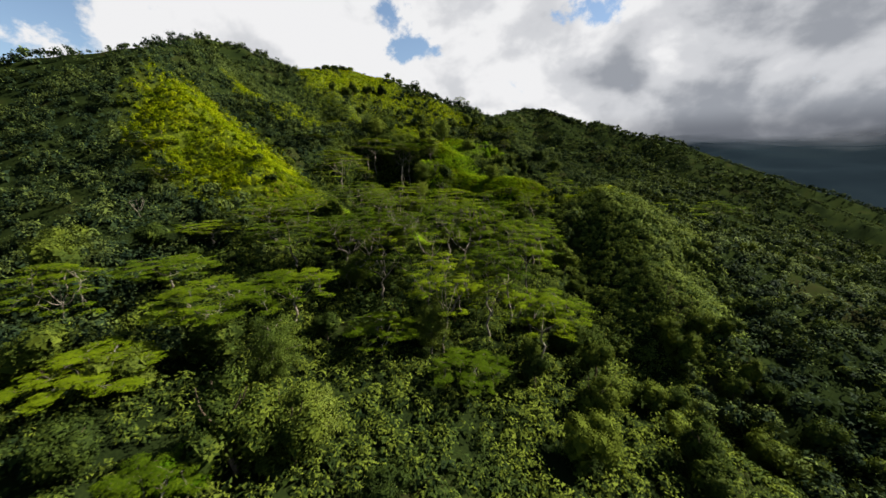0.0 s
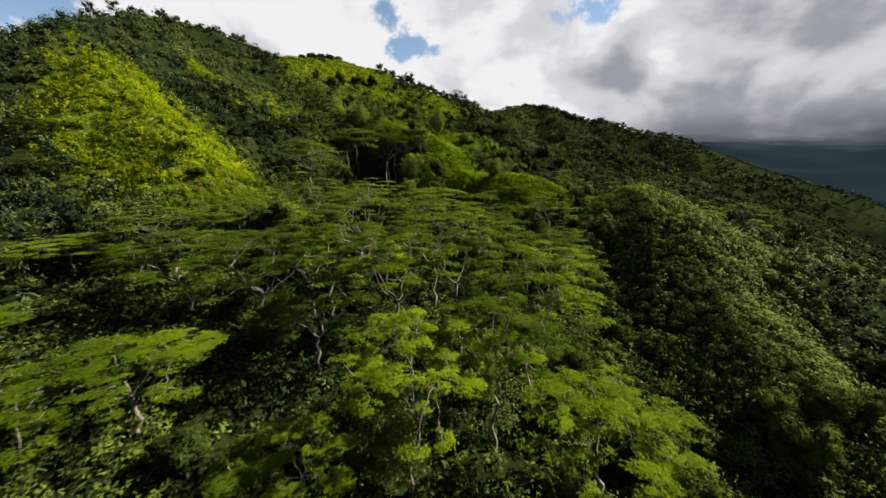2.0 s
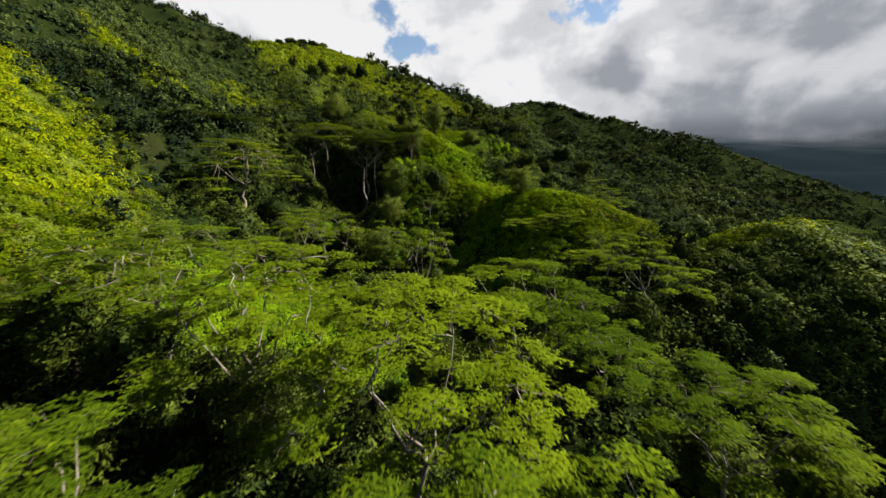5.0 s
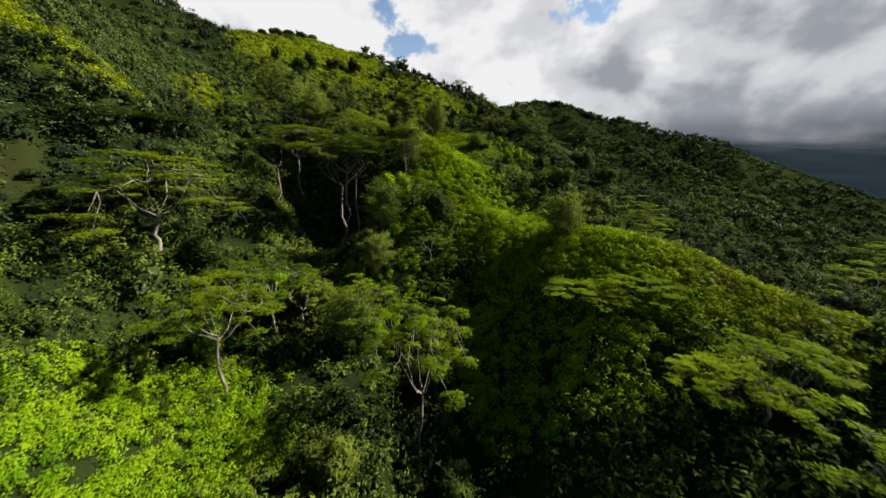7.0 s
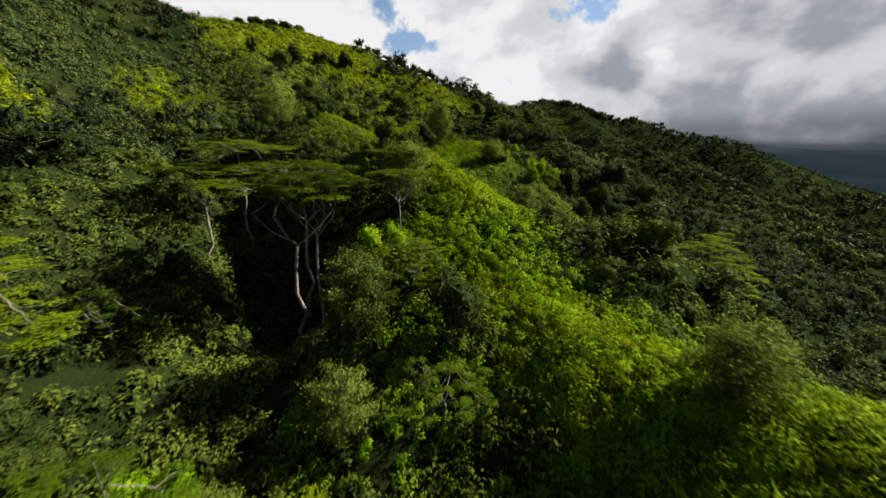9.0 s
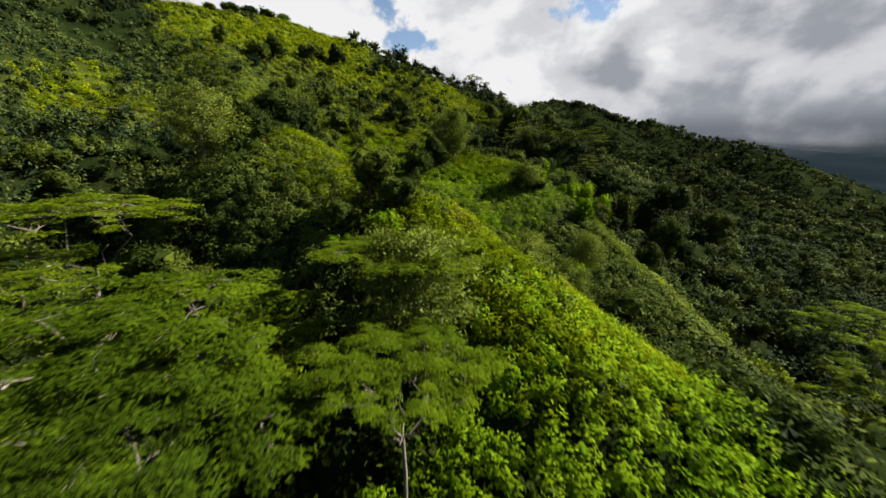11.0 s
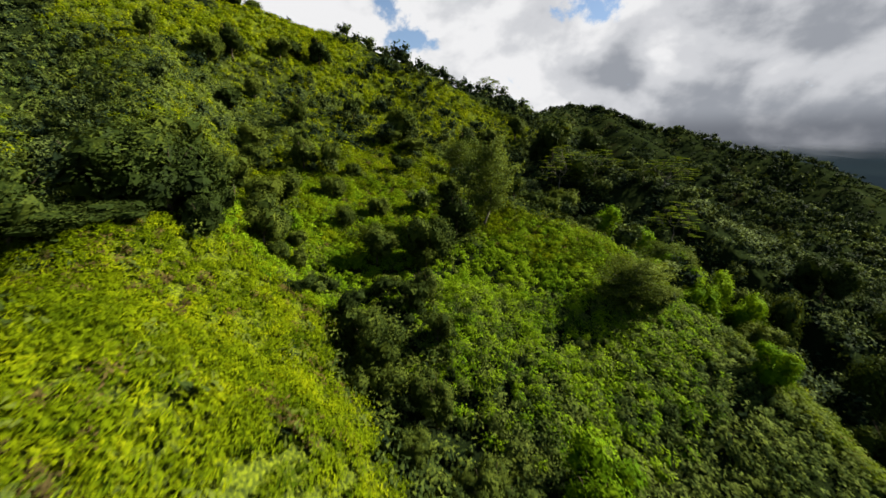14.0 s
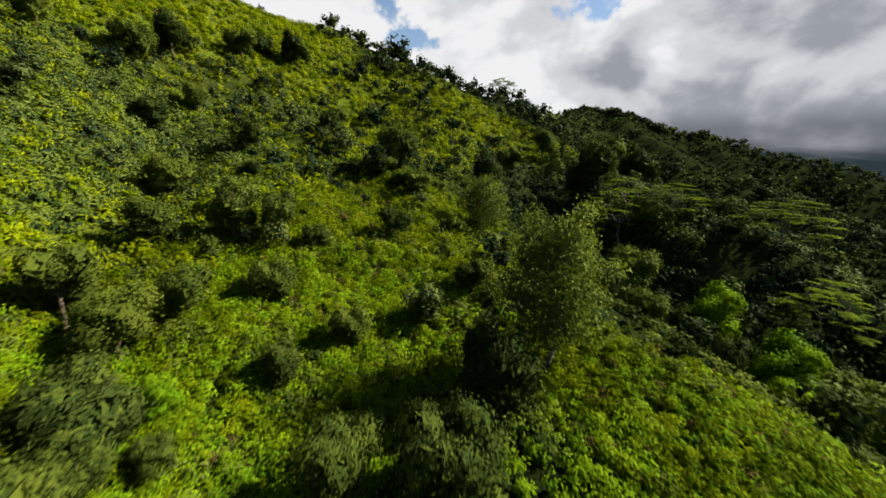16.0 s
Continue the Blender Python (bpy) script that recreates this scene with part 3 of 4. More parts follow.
def stand(kind, x, y, top=None, wide=None, turn=None, lean=0.0):
    """Sets a plant of a kind (object, height, half width) on the land at x, y, its head at the height top."""
    ob, tall, half = kind
    z = float(land(x, y))
    sz = (top - z) / tall if top else None
    sx = wide / half if wide else (sz or 1.0)
    sz = min(sz or sx, (1.6 if y > 240 else 3.0) * sx)
    turn = rng.uniform(0, 360) if turn is None else turn
    m = pose(x, y, z, lean, lean * 0.5, turn) @ Matrix.Diagonal((sx, sx, max(sz, 0.25), 1))
    if ob.name not in USED:
        USED.add(ob.name)
        ob.matrix_basis = m
        return ob
    return copy_thing(ob, m @ Matrix.Diagonal((1 / ob.scale[0], 1 / ob.scale[1], 1 / ob.scale[2], 1)))


tall_umbrellas = [umbrella_tree(11, tall=17, pads=64, layers=0.22, fork=0.5), umbrella_tree(12, tall=16, pads=60, layers=0.30, fork=0.45), umbrella_tree(13, tall=17, pads=66, layers=0.40, fork=0.4)]
umbrellas = [umbrella_tree(15, layers=0.36), umbrella_tree(16, layers=0.42, fork=0.45), umbrella_tree(17, pads=46, fork=0.3, layers=0.6), umbrella_tree(18, pads=56, layers=0.7, fork=0.3)]
flat_umbrellas = [umbrella_tree(19, tall=17, pads=62, layers=0.04, fork=0.62, loose=0.05), umbrella_tree(20, tall=16, pads=60, layers=0.06, fork=0.6, loose=0.06)]
small_umbrellas = [umbrella_tree(21, pads=34, per_pad=190, leaf=0.30), umbrella_tree(22, pads=34, per_pad=190, leaf=0.30, layers=0.6)]
tiered_umbrellas = [umbrella_tree(23, tall=11, pads=66, layers=0.75, fork=0.3, loose=0.3), umbrella_tree(24, tall=12, pads=66, layers=0.6, fork=0.35, loose=0.4)]
broads = [broad_tree(31), broad_tree(32, lobes=15, wide=4.2), broad_tree(33, tall=6.5, wide=3.4), broad_tree(34, tall=9, wide=3.2)]
bright_broads = [broad_tree(41, material=M_VINE, label="round-crowned tree in fresh green leaf"), broad_tree(42, tall=6, material=M_SHRUB, label="round-crowned tree in fresh green leaf")]
airies = [airy_tree(51), airy_tree(52, tall=10), airy_tree(53, wide=3.6)]
shrubs = [bush(61), bush(62, lobes=9), bush(63, tall=1.7, wide=2.0), bush(64, material=M_BROAD, label="dark rounded shrub on the hillside"), bush(65, tall=3, material=M_BROAD, label="dark rounded shrub on the hillside")]
bares = [bare_tree(71), bare_tree(72)]

# the grove of umbrella trees under the first part of the flight: x, y, height of the head, half width
for k, (x, y, top, wide) in enumerate([(-2, 53, 95, 6), (-14, 54, 93.5, 7), (10, 53, 93, 6.5), (4, 60, 95, 7), (-10, 62, 95, 7), (-23, 58, 93, 7), (-30, 66, 94.5, 7), (1, 71, 96.5, 7), (-8, 76, 97.5, 7), (-18, 82, 97.3, 7), (8, 80, 95, 7),
                                        (0, 43, 90.5, 5), (12, 42, 86, 5.5), (14, 62, 92, 6), (-24, 38, 88.6, 6.5), (-34, 46, 86.5, 6), (-27, 76, 95, 6), (18, 74, 91, 5.5), (-38, 62, 91, 6), (3, 36, 81, 4.5), (-7, 41, 83.5, 4.5), (6, 47, 90.5, 5.5), (-18, 44, 88, 6), (-30, 30, 82, 6)]):
    stand(tall_umbrellas[k % 3], x, y, top, wide)
# those met later on
for k, (x, y, top, wide) in enumerate([(-18.3, 109.5, 95, 6), (-0.5, 107, 94, 5), (-32, 122.5, 106.5, 10), (19, 110, 95, 4), (15, 112, 93.5, 4.5), (20.5, 101, 90.8, 4),
                                        (-2.7, 136.5, 103, 3.6), (-54, 200, 124, 8), (-48, 137, 111, 7), (-44, 146, 111, 7),
                                        (78, 118, 88, 11), (90, 150, 88, 11), (128, 178, 85, 12), (-68, 92, 106, 6), (-60, 84, 101, 6), (-14, 345, 163, 6), (14, 348, 160, 6)]):
    stand(umbrellas[(k * 3 + 1) % 4], x, y, top, wide)
for k, (x, y, top, wide) in enumerate([(41, 250, 125.5, 7), (22, 259, 127.5, 6), (30, 260, 127, 6.5), (48, 168, 98, 8), (60, 185, 95, 8), (37, 238, 117, 5)]):
    stand(tiered_umbrellas[k % 2], x, y, top, wide)
for k, (x, y, top, wide) in enumerate([(-15, 142, 107.5, 9), (-29, 151, 108.5, 7), (-4.6, 142.5, 108.3, 3.4), (-5, 149, 110.5, 4.2), (-15, 145, 109, 7), (-27, 157, 111.5, 7), (-12, 140, 108, 5.5)]):
    stand(flat_umbrellas[k % 2], x, y, top, wide)
for x, y, top, wide in [(0.3, 222.5, 126.2, 3.1), (12.8, 204, 114.4, 2.9), (25, 220, 113, 3.0), (15.5, 122, 101, 2.2), (-4.6, 148.3, 111.3, 2.4), (-29, 175, 121.5, 3.4), (-2.5, 249, 127.5, 3.2)]:
    stand(airies[int(abs(x)) % 3], x, y, top, wide)
for x, y, top in [(-55, 69, 94.5), (-68, 96, 108)]:
    stand(bares[int(abs(x)) % 2], x, y, top)

big_dark = [broad_tree(35, tall=9, wide=4.0, lobes=26, count=260, leaf=0.28, label="large dark-leaved tree with drooping feathery boughs")]
for k, (x, y, top, wide) in enumerate([(-30, 196.5, 126.3, 4.2), (-28.2, 199.5, 126.5, 4.0), (-31.5, 192.5, 120.5, 3.4), (-29, 195, 119, 2.8), (-27, 202.5, 125.0, 3.0), (-32.5, 201, 127, 3.6), (-36, 205, 126, 4.2), (-33, 192, 124, 3.4), (-25.6, 199.5, 121, 1.9)]):
    stand(big_dark[0], x, y, top, wide)
# the bushes on and below the bright knoll
for k, (x, y, wide) in enumerate([(-8.5, 160, 2.3), (-6.3, 158.8, 1.5), (-22, 159, 2.8), (-25.5, 161, 2.8), (-19.5, 156, 2.0), (6.5, 163.6, 2.1), (-10.5, 158, 1.4)]):
    stand(broads[k % 3], x, y, None, wide)
for x, y, wide in [(-7, 155.6, 1.3), (-5.2, 155, 0.9), (7.5, 161, 1.2), (-9.5, 155, 1.0)]:
    stand(bright_broads[0], x, y, None, wide)
# dark crowns along the ridge, and those that mark the spurs
for k, (x, y, top, wide) in enumerate([(-46, 340, 176, 2.6), (-42, 89, 103.6, 1.5), (-37, 84, 99, 1.8), (-46, 96, 105.5, 1.1), (-18, 262, 131, 4), (-12, 256, 128.5, 3.2),
                                        (28, 206, 108, 3), (13, 206, 113.5, 2.6), (15.5, 204.5, 111.5, 2.0), (36, 214, 110, 3.5), (42, 205, 106, 3.6), (36, 199, 103, 3)]):
    stand(broads[k % 4], x, y, top, wide)
for x, y, top, wide in [(20, 222, 114, 2.6), (22, 208, 111.5, 2.4), (27, 214, 112, 3.2), (25, 219, 113, 2.6), (31, 212, 109.5, 3.0), (17.5, 211, 113, 1.6)]:
    stand(bright_broads[0], x, y, top, wide)
for x, y, wide in [(-72, 316, 3.5), (-76, 309, 3.6), (-80, 302, 3.2), (-84, 295, 3.4), (-88, 288, 3)]:
    stand(shrubs[2], x, y, None, wide * 1.25)
# thickets along the gully behind the knoll
for k in range(22):
    f = (k + 0.5) / 22
    gx, gy = np.interp(f, [0, 0.4, 0.7, 1], [-27, -13, -4, 14]), np.interp(f, [0, 0.4, 0.7, 1], [215, 198, 188, 174])
    stand((broads + shrubs[3:])[k % 6], gx + rng.uniform(-2.2, 2.2), gy + rng.uniform(-2, 2), None, rng.uniform(1.3, 2.2))

# trees on the steep land below the start of the flight
for k, (x, y, wide) in enumerate([(-34, 29.4, 5), (-28, 30, 4.6), (-25.5, 22.3, 4.2), (-18.5, 19.7, 3.6), (-23, 17.5, 3.6), (-23, 36, 4.8), (-4, 22.6, 3.4), (-40, 38, 5.2), (-47, 45, 5), (-52, 52, 5), (-44, 57, 4.6), (-38, 22, 4.6), (-32, 14, 4)]):
    stand(umbrellas[k % 4] if k in (3, 7) else broads[k % 4], x, y, None, wide if k in (3, 7) else 0.62 * wide)
for x, y, top in [(-16.3, 33.6, 86), (-11, 27, 82.5)]:
    stand(airies[0], x, y, top, 2.2)
for k in range(34):
    x, y, wide = rng.uniform(8, 50), rng.uniform(26, 62), rng.uniform(1.6, 2.9)
    if not in_the_way(x, y, float(land(x, y)) + 2.4 * wide, wide):
        stand(broads[k % 4], x, y, None, wide)

# dark round trees on the slope above the knolls: x, y, half width
for k, (x, y, wide) in enumerate([(-34.6, 221.6, 3.0), (-29.9, 220, 3.3), (-28.2, 225.1, 2.4), (-29.8, 235.6, 2.6), (-25.1, 236.7, 2.6), (-21.4, 236.5, 1.7), (-16.2, 265.1, 4.6), (0.5, 269.9, 4.2), (-19.2, 220.7, 1.7),
                                  (-15.3, 224.7, 1.9), (-37.7, 234.4, 2.7), (-39.5, 261, 3.0), (-52.8, 270.6, 2.8), (-64.9, 273.6, 4.2), (-54.3, 292.7, 4.2), (-45.5, 300.7, 4.2), (-13.9, 213.5, 2.4)]):
    stand(broads[k % 4], x, y, None, wide)
for k, (x, y, wide) in enumerate([(-29.3, 274.5, 3.4), (-54.5, 260.9, 3.0), (7.3, 284.9, 4.0), (-71, 262, 3.0), (-6.7, 243.6, 2.0), (-13.4, 240.4, 2.3), (-24.9, 208.3, 2.3), (-22.9, 228.5, 2.3),
                                  (-43.6, 246.8, 3.4), (-62.4, 280, 4.4), (-53.2, 299, 4.0), (-31.2, 241, 2.6), (23.9, 274.6, 6.0), (54.8, 225.6, 4.6), (62.2, 219.7, 4.6), (-6.3, 193, 1.8), (-12, 206.7, 2.0), (-13.1, 215.9, 2.0)]):
    stand((broads + shrubs[3:])[k % 6], x, y, None, wide)
# and close behind the round knoll
for k, (x, y, wide) in enumerate([(6, 233, 2.3), (11.5, 230, 2.2), (-5, 231, 2.0), (2, 237, 2.5), (16, 225, 2.0), (10, 238, 3.0), (-9, 228, 1.7), (-8, 206, 1.8), (-6.5, 200, 1.7), (-8, 212, 1.6)]):
    stand(broads[k % 4], x, y, None, wide)
# lighter ones between them, and those right of the round knoll
for k, (x, y, wide) in enumerate([(-26.5, 213.5, 3.4), (-24.8, 216.8, 1.6), (27.3, 204.3, 2.6), (22.3, 197.6, 2.3), (32.5, 229.4, 4.0), (24.5, 238.9, 4.0), (37.3, 222, 4.0), (26.4, 230.9, 4.2), (-1.5, 187.7, 1.8)]):
    stand(bright_broads[(k + 1) % 2], x, y, None, wide)
for k, (x, y, wide) in enumerate([(25.2, 255.7, 4.0), (19.4, 248.3, 4.0), (21.7, 238.6, 3.0), (43.8, 300, 6.0), (17.8, 296.6, 4.0), (21.7, 277.5, 4.0)]):
    stand(broads[k % 4], x, y, None, wide)

# open slopes with low growth only: x, y, half length, half width, turn, how open
FERNS = [(-11, 174.5, 20, 9.5, -50, 1), (2, 155, 10, 7, -50, 1), (-16, 187, 10, 6, -60, 1), (-24, 193, 14, 11, -60, 1), (-58, 104, 36, 17, -40, 1), (-78, 220, 18, 12, -50, 0.6), (27, 112, 17, 7, -46, 1),
         (-60, 300, 38, 11, 59, 1.05), (-79, 268, 15, 9, 60, 1.05), (-68, 322, 45, 24, -40, 1), (-84, 280, 34, 16, -60, 0.9), (-20, 300, 30, 20, 100, 0.8), (3, 312, 28, 15, -30, 0.8), (-30, 213, 9, 8, 0, 0.85), (8, 217, 12, 5.5, -45, 1), (34, 190, 16, 5, -48, 1), (-34, 238, 24, 19, 0, 0.8), (-55, 262, 30, 20, 0, 0.4), (-14, 247, 20, 16, 0, 0.8), (-20, 228, 15, 13, 0, 0.85), (-70, 160, 20, 12, -40, 0.7), (14, 124, 17, 6, -50, 1), (35, 104, 14, 5, -50, 1)]
# leafy slopes: several lie in shade, which their darker leaf colour paints in
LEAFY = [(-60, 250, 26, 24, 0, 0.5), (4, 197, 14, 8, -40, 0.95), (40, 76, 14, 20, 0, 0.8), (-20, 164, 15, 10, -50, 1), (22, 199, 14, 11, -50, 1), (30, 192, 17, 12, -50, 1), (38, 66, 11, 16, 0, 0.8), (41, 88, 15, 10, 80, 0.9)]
VINES = [(-12, 90, 11, 7, 0, 0.9), (3, 143, 8, 10, 0, 1), (12, 113, 12, 9, -40, 0.9), (-20, 103, 9, 10, 0, 1), (5, 206, 14, 14, 60, 1), (-22, 213, 15, 10, 0, 0.9), (-18, 226, 14, 12, 0, 0.6), (-3, 128, 8, 8, 0, 0.5), (11, 130, 9, 7, -50, 0.9), (19, 124, 10, 6, -50, 0.9)]


def spread(zones, x, y):
    x, y = np.asarray(x, float), np.asarray(y, float)
    out = np.zeros(x.shape)
    for cx, cy, a, b, turn, amount in zones:
        c, s = math.cos(radians(turn)), math.sin(radians(turn))
        u, v = (x - cx) * c + (y - cy) * s, -(x - cx) * s + (y - cy) * c
        out = np.maximum(out, amount * np.clip(2.2 * (1.2 - np.hypot(u / a, v / b)), 0, 1))
    return out


def openness(x, y):
    return np.maximum(np.maximum(spread(FERNS, x, y), spread(VINES, x, y)), spread(LEAFY, x, y))


# the ground is lighter and mossier where only ferns grow
hill_at = np.empty(len(hill.data.vertices) * 3, np.float32)
hill.data.vertices.foreach_get("co", hill_at)
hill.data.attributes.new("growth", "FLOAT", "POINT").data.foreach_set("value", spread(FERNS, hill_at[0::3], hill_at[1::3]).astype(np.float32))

# loose trees and shrubs between: those near the flight stand as things of their own, the rest as woods
spots = []
for x, y in zip(rng.uniform(-115, 115, 3000), rng.uniform(18, 300, 3000)):
    free = float(openness(x, y))
    dense = 0.5 + 0.5 * float(value_noise(np.array(x / 22), np.array(y / 22), 21))
    if rng.uniform() < free * 1.15 or rng.uniform() > 0.45 + 0.5 * dense:
        continue
    if -35 < x < 20 and 30 < y < 95 and rng.uniform() < 0.6:
        continue
    if -12 < x < 24 and 20 < y < 48 and rng.uniform() < 0.75:
        continue
    if -36 < x < -8 and 128 < y < 160 and rng.uniform() < 0.8:
        continue
    if -15 < x < 19 and 86 < y < 112 and rng.uniform() < 0.8:
        continue
    pick, size = rng.uniform(), rng.uniform()
    if pick < 0.12 and y < 150 and abs(x) < 60:
        kind, wide = small_umbrellas[rng.integers(2)], 3.5 + 3 * size
    elif pick < 0.34:
        kind, wide = broads[rng.integers(4)], 2.0 + 1.7 * size
    elif pick < 0.40:
        kind, wide = bright_broads[rng.integers(2)], 1.7 + 1.4 * size
    elif pick < 0.49:
        kind, wide = airies[rng.integers(3)], 1.7 + 1.0 * size
    else:
        kind, wide = shrubs[rng.integers(5)], 1.0 + 1.3 * size
    top = float(land(x, y)) + kind[1] * wide / kind[2]
    if not in_the_way(x, y, top, wide):
        spots.append((math.hypot(x - np.interp(y, PATH_Y, PATH_X), max(0, y - 200)), x, y, kind, wide))
# dark bushes over the bright upper slope
for x, y in zip(rng.uniform(-75, -8, 70), rng.uniform(205, 300, 70)):
    if value_noise(np.array(x / 13), np.array(y / 13), 23) > -0.15 and openness(x, y) < 0.95:
        kind = (shrubs[3:] + broads)[rng.integers(6)]
        spots.append((math.hypot(x - np.interp(y, PATH_Y, PATH_X), max(0, y - 200)), x, y, kind, rng.uniform(1.0, 2.5)))
spots.sort(key=lambda q: q[0])
counted, rest = {"tree": 230, "shrub": 8}, []
for away, x, y, kind, wide in spots:
    what = "shrub" if kind in shrubs else "tree"
    if counted[what] < 298:
        counted[what] += 1
        stand(kind, x, y, None, wide)
    else:
        rest.append((x, y, min(2.4, wide) * (0.8 if what == "shrub" else 1.0), min(6.0, kind[1] * wide / kind[2])))


def tints(me, per_leaf):
    """Gives every leaf the tint of its clump."""
    me.attributes.new("tint", "FLOAT", "POINT").data.foreach_set("value", np.repeat(per_leaf, 3).astype(np.float32))


def crowns(name, x, y, rad, tall, lobes, per, label, leaf=0.5, sink=0.0):
    """Woods as one mesh: crowns of several lobes, each a shell of leaves."""
    n = len(x)
    z = land(x, y) - sink
    m = n * lobes
    t = np.repeat(np.arange(n), lobes)
    a, rho = rng.uniform(0, 2 * math.pi, m), np.sqrt(rng.uniform(0, 1, m)) * 0.62
    mid = np.stack([x[t] + np.cos(a) * rho * rad[t], y[t] + np.sin(a) * rho * rad[t], z[t] + tall[t] * rng.uniform(0.35, 0.72, m)], 1)
    lobe = rad[t] * rng.uniform(0.35, 0.6, m)
    i = np.repeat(np.arange(m), per)
    d = unit(rng.normal(size=(m * per, 3)) + np.array([0, 0, 0.5]))
    high = np.minimum(lobe, tall[t] * 0.34)
    place = mid[i] + d * np.stack([lobe, lobe, high], 1)[i] * rng.uniform(0.6, 1.05, m * per)[:, None]
    v, f, soft = leaves(place, d + rng.normal(size=d.shape) * 0.45 + np.array([0, 0, 0.35]), leaf * lobe[i] * rng.uniform(0.6, 1.3, m * per), 0.6, None, d)
    # unseen core of big leaves stops light; its darker tint paints the crown's depth
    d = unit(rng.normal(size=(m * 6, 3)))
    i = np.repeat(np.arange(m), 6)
    shade_core = leaves(mid[i] + d * np.stack([lobe, lobe, high], 1)[i] * 0.42, d, 0.75 * lobe[i], 0.8, None, d)
    v, f, soft = joined([(v, f, soft), shade_core])
    me = mesh_of(name, v, f, M_WOODS, True, soft)
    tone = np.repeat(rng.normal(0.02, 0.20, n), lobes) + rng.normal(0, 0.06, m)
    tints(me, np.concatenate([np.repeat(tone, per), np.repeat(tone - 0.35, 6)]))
    return tagged(new(name, me), label, "woods", kind="stuff")


rest = np.array(rest)
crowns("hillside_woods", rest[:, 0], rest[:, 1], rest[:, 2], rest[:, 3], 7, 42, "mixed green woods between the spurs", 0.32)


# ferns and low growth over the near slopes
def low_growth(name, spot, size, leaf, per, material, label, width=0.5, shade=0.0):
    """A carpet of leafy clumps, each a low dome."""
    x, y = spot
    n = len(x)
    z = land(x, y)
    rad = size * rng.uniform(0.6, 1.3, n) * (1 + 0.3 * value_noise(x / 2.3, y / 2.3, 51))
    i = np.repeat(np.arange(n), per)
    a, rho = rng.uniform(0, 2 * math.pi, n * per), np.sqrt(rng.uniform(0, 1, n * per))
    out = np.stack([np.cos(a) * rho, np.sin(a) * rho, 1.05 * np.sqrt(1 - rho ** 2) + 0.05], 1)
    # each dome stands square to the slope
    up = unit(np.stack([(land(x - 0.6, y) - land(x + 0.6, y)) / 1.2, (land(x, y - 0.6) - land(x, y + 0.6)) / 1.2, np.ones(n)], 1))
    side = unit(np.cross(up, (0.0, 1.0, 0.0)))
    out = out[:, :1] * side[i] + out[:, 1:2] * np.cross(up, side)[i] + out[:, 2:] * up[i]
    place = np.stack([x, y, z], 1)[i] + out * (rad[i] * rng.uniform(0.8, 1.1, n * per))[:, None]
    face = out + rng.normal(size=(n * per, 3)) * 0.5 + np.array([0, 0, 0.3])
    lie = np.stack([np.cos(a), np.sin(a), np.full(n * per, 0.35)], 1) + rng.normal(size=(n * per, 3)) * 0.35
    v, f, soft = leaves(place, face, leaf * rng.uniform(0.7, 1.35, n * per), width, None, out + np.array([0, 0, 0.15]), 0.8, lie)
    # large leaves added inside to block light, tinted darker as the clump's inner shade
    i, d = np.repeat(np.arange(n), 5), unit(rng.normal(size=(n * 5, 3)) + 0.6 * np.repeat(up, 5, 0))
    shade_core = leaves(np.stack([x, y, z], 1)[i] + d * (0.38 * rad[i])[:, None], d, 0.75 * rad[i], 0.8, None, d)
    v, f, soft = joined([(v, f, soft), shade_core])
    me = mesh_of(name, v, f, material, True, soft)
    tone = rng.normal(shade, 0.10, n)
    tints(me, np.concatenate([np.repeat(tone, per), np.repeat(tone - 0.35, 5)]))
    return tagged(new(name, me), label, "undergrowth", kind="stuff")


def scattered(per_square_metre, x0, x1, y0, y1, want_open, near):
    """Places on the slopes, on open land or off it, near the line of flight or away from it."""
    n = int(per_square_metre * (x1 - x0) * (y1 - y0))
    x, y = rng.uniform(x0, x1, n), rng.uniform(y0, y1, n)
    close = np.abs(x - np.interp(y, PATH_Y, PATH_X)) + 0.6 * np.maximum(0, y - 215) < 38
    op = openness(x, y)
    keep = (rng.uniform(size=n) < (spread(want_open, x, y) if want_open else 1 - 0.95 * op)) & (close == near)
    return x[keep], y[keep]


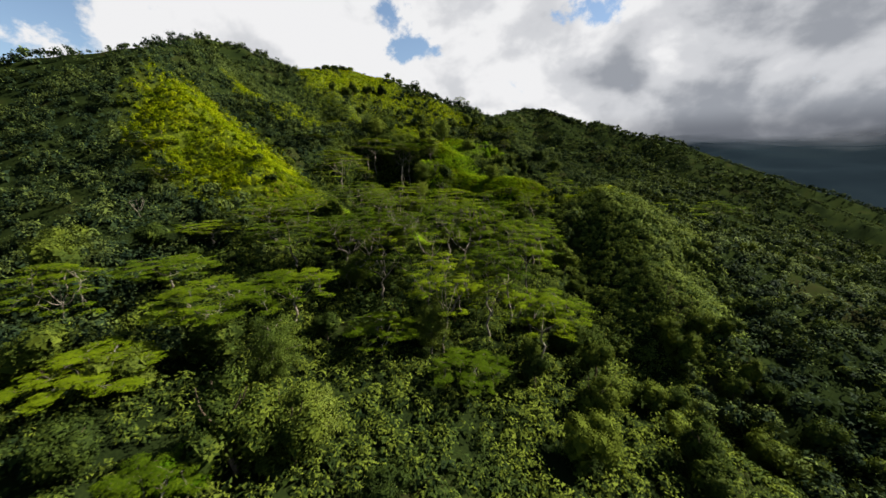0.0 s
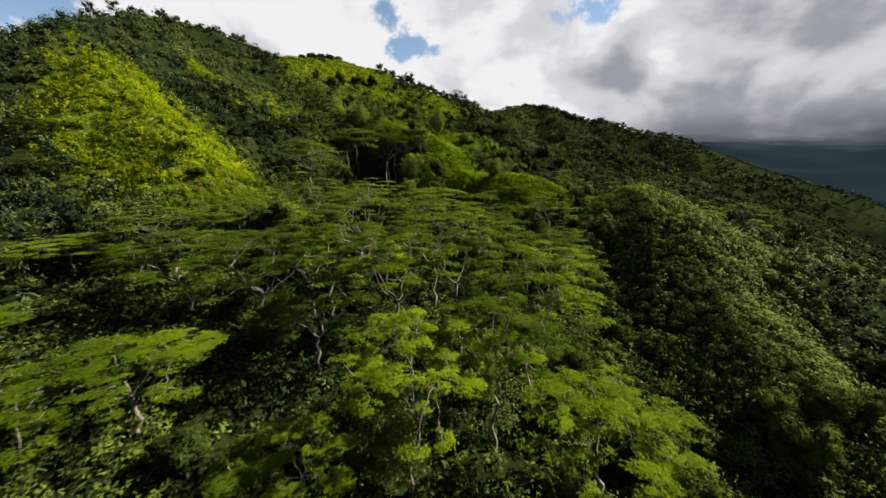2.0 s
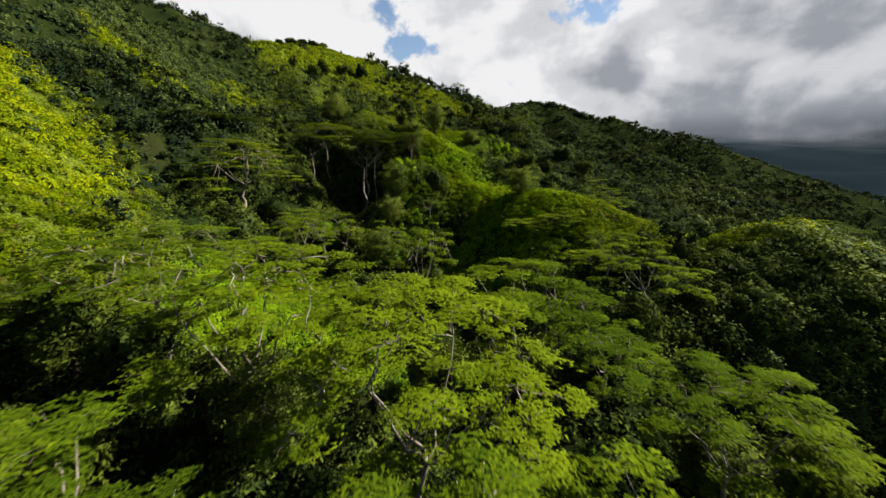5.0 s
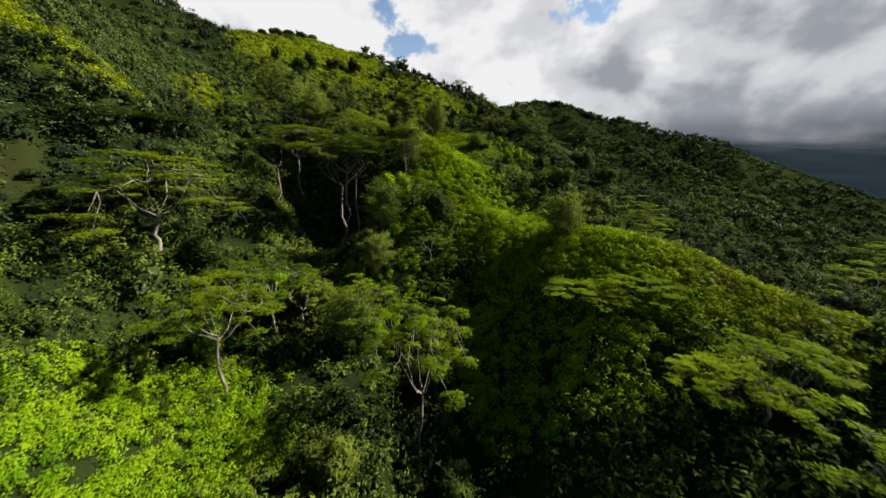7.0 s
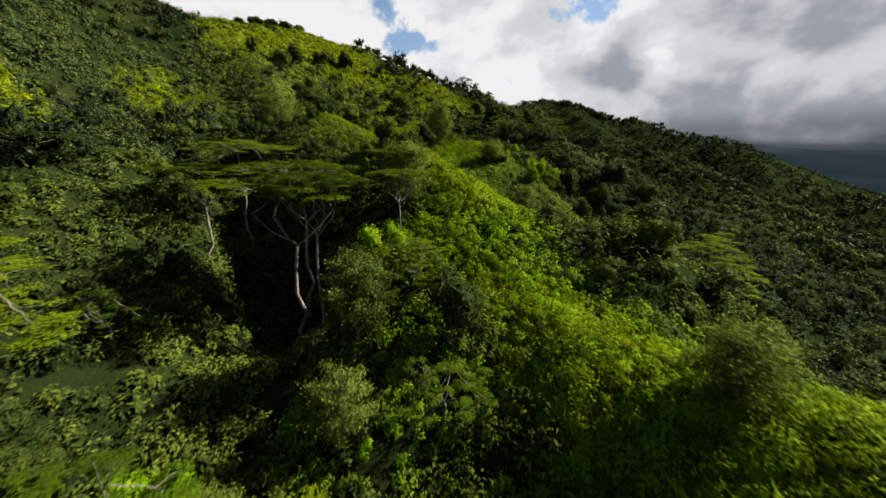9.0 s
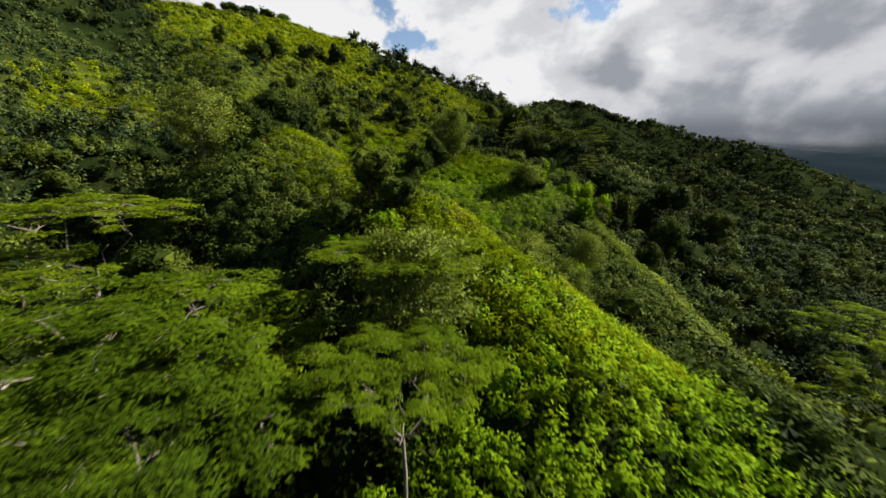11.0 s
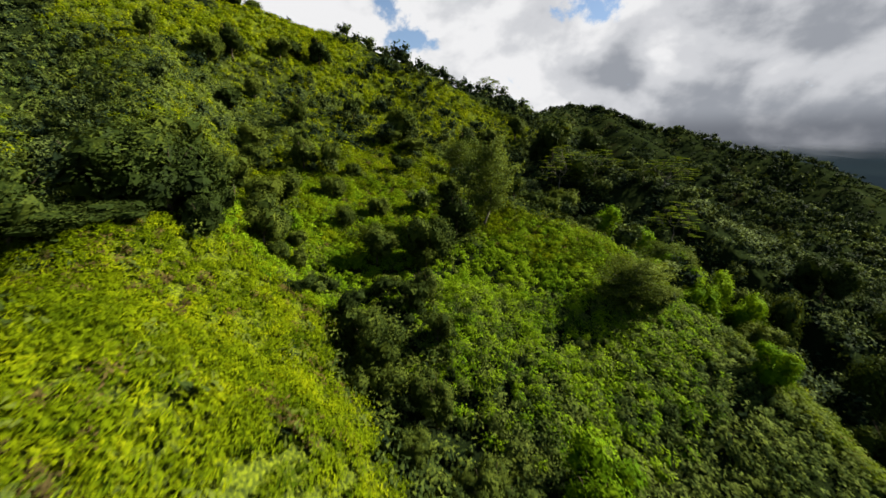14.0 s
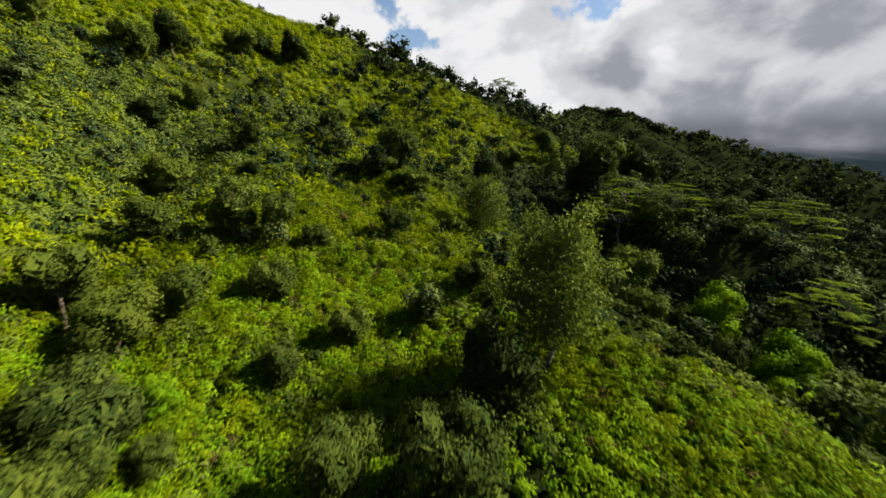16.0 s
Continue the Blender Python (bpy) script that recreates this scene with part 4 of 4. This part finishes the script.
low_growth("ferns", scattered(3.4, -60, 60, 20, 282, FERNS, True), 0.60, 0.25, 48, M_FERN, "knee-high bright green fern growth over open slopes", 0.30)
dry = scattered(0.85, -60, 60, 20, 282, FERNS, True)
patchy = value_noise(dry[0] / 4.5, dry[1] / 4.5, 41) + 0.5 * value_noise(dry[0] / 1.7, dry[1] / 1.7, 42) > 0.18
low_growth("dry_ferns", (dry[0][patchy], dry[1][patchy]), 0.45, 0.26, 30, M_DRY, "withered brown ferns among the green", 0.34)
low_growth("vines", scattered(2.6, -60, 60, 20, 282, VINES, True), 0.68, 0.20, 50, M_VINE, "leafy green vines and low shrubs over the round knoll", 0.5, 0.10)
low_growth("leafy_slope", scattered(2.4, -60, 60, 20, 282, LEAFY, True), 0.64, 0.21, 46, M_LEAFY_SHADED, "leafy vines and low shrubs, their green darkened for the shaded slopes")
low_growth("vine_slopes", scattered(2.0, -130, 115, 40, 400, VINES + LEAFY, False), 0.95, 0.42, 28, M_LEAFY_SHADED, "leafy vines on the farther slopes")
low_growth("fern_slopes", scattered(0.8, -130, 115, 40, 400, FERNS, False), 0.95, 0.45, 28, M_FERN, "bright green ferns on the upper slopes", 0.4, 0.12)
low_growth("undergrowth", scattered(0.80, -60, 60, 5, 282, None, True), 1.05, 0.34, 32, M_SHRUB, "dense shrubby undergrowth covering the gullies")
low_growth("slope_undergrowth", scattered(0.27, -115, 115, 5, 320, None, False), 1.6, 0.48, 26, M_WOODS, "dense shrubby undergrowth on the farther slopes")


# woods on the far slopes
count = 23000
x, y = rng.uniform(-230, 480, count), rng.uniform(40, 600, count)
keep = ((np.abs(x) > 112) | (y > 295)) & (rng.uniform(size=count) > 0.85 * openness(x, y)) & (np.abs(x) < 1.25 * y + 70)
x, y = x[keep], y[keep]
rad = rng.uniform(2.0, 5.2, len(x)) * (0.75 + 0.4 * value_noise(x / 30, y / 30, 31))
tall = rad * rng.uniform(0.9, 1.6, len(x))
near = (y < 400) & (np.abs(x - 20) < 190)
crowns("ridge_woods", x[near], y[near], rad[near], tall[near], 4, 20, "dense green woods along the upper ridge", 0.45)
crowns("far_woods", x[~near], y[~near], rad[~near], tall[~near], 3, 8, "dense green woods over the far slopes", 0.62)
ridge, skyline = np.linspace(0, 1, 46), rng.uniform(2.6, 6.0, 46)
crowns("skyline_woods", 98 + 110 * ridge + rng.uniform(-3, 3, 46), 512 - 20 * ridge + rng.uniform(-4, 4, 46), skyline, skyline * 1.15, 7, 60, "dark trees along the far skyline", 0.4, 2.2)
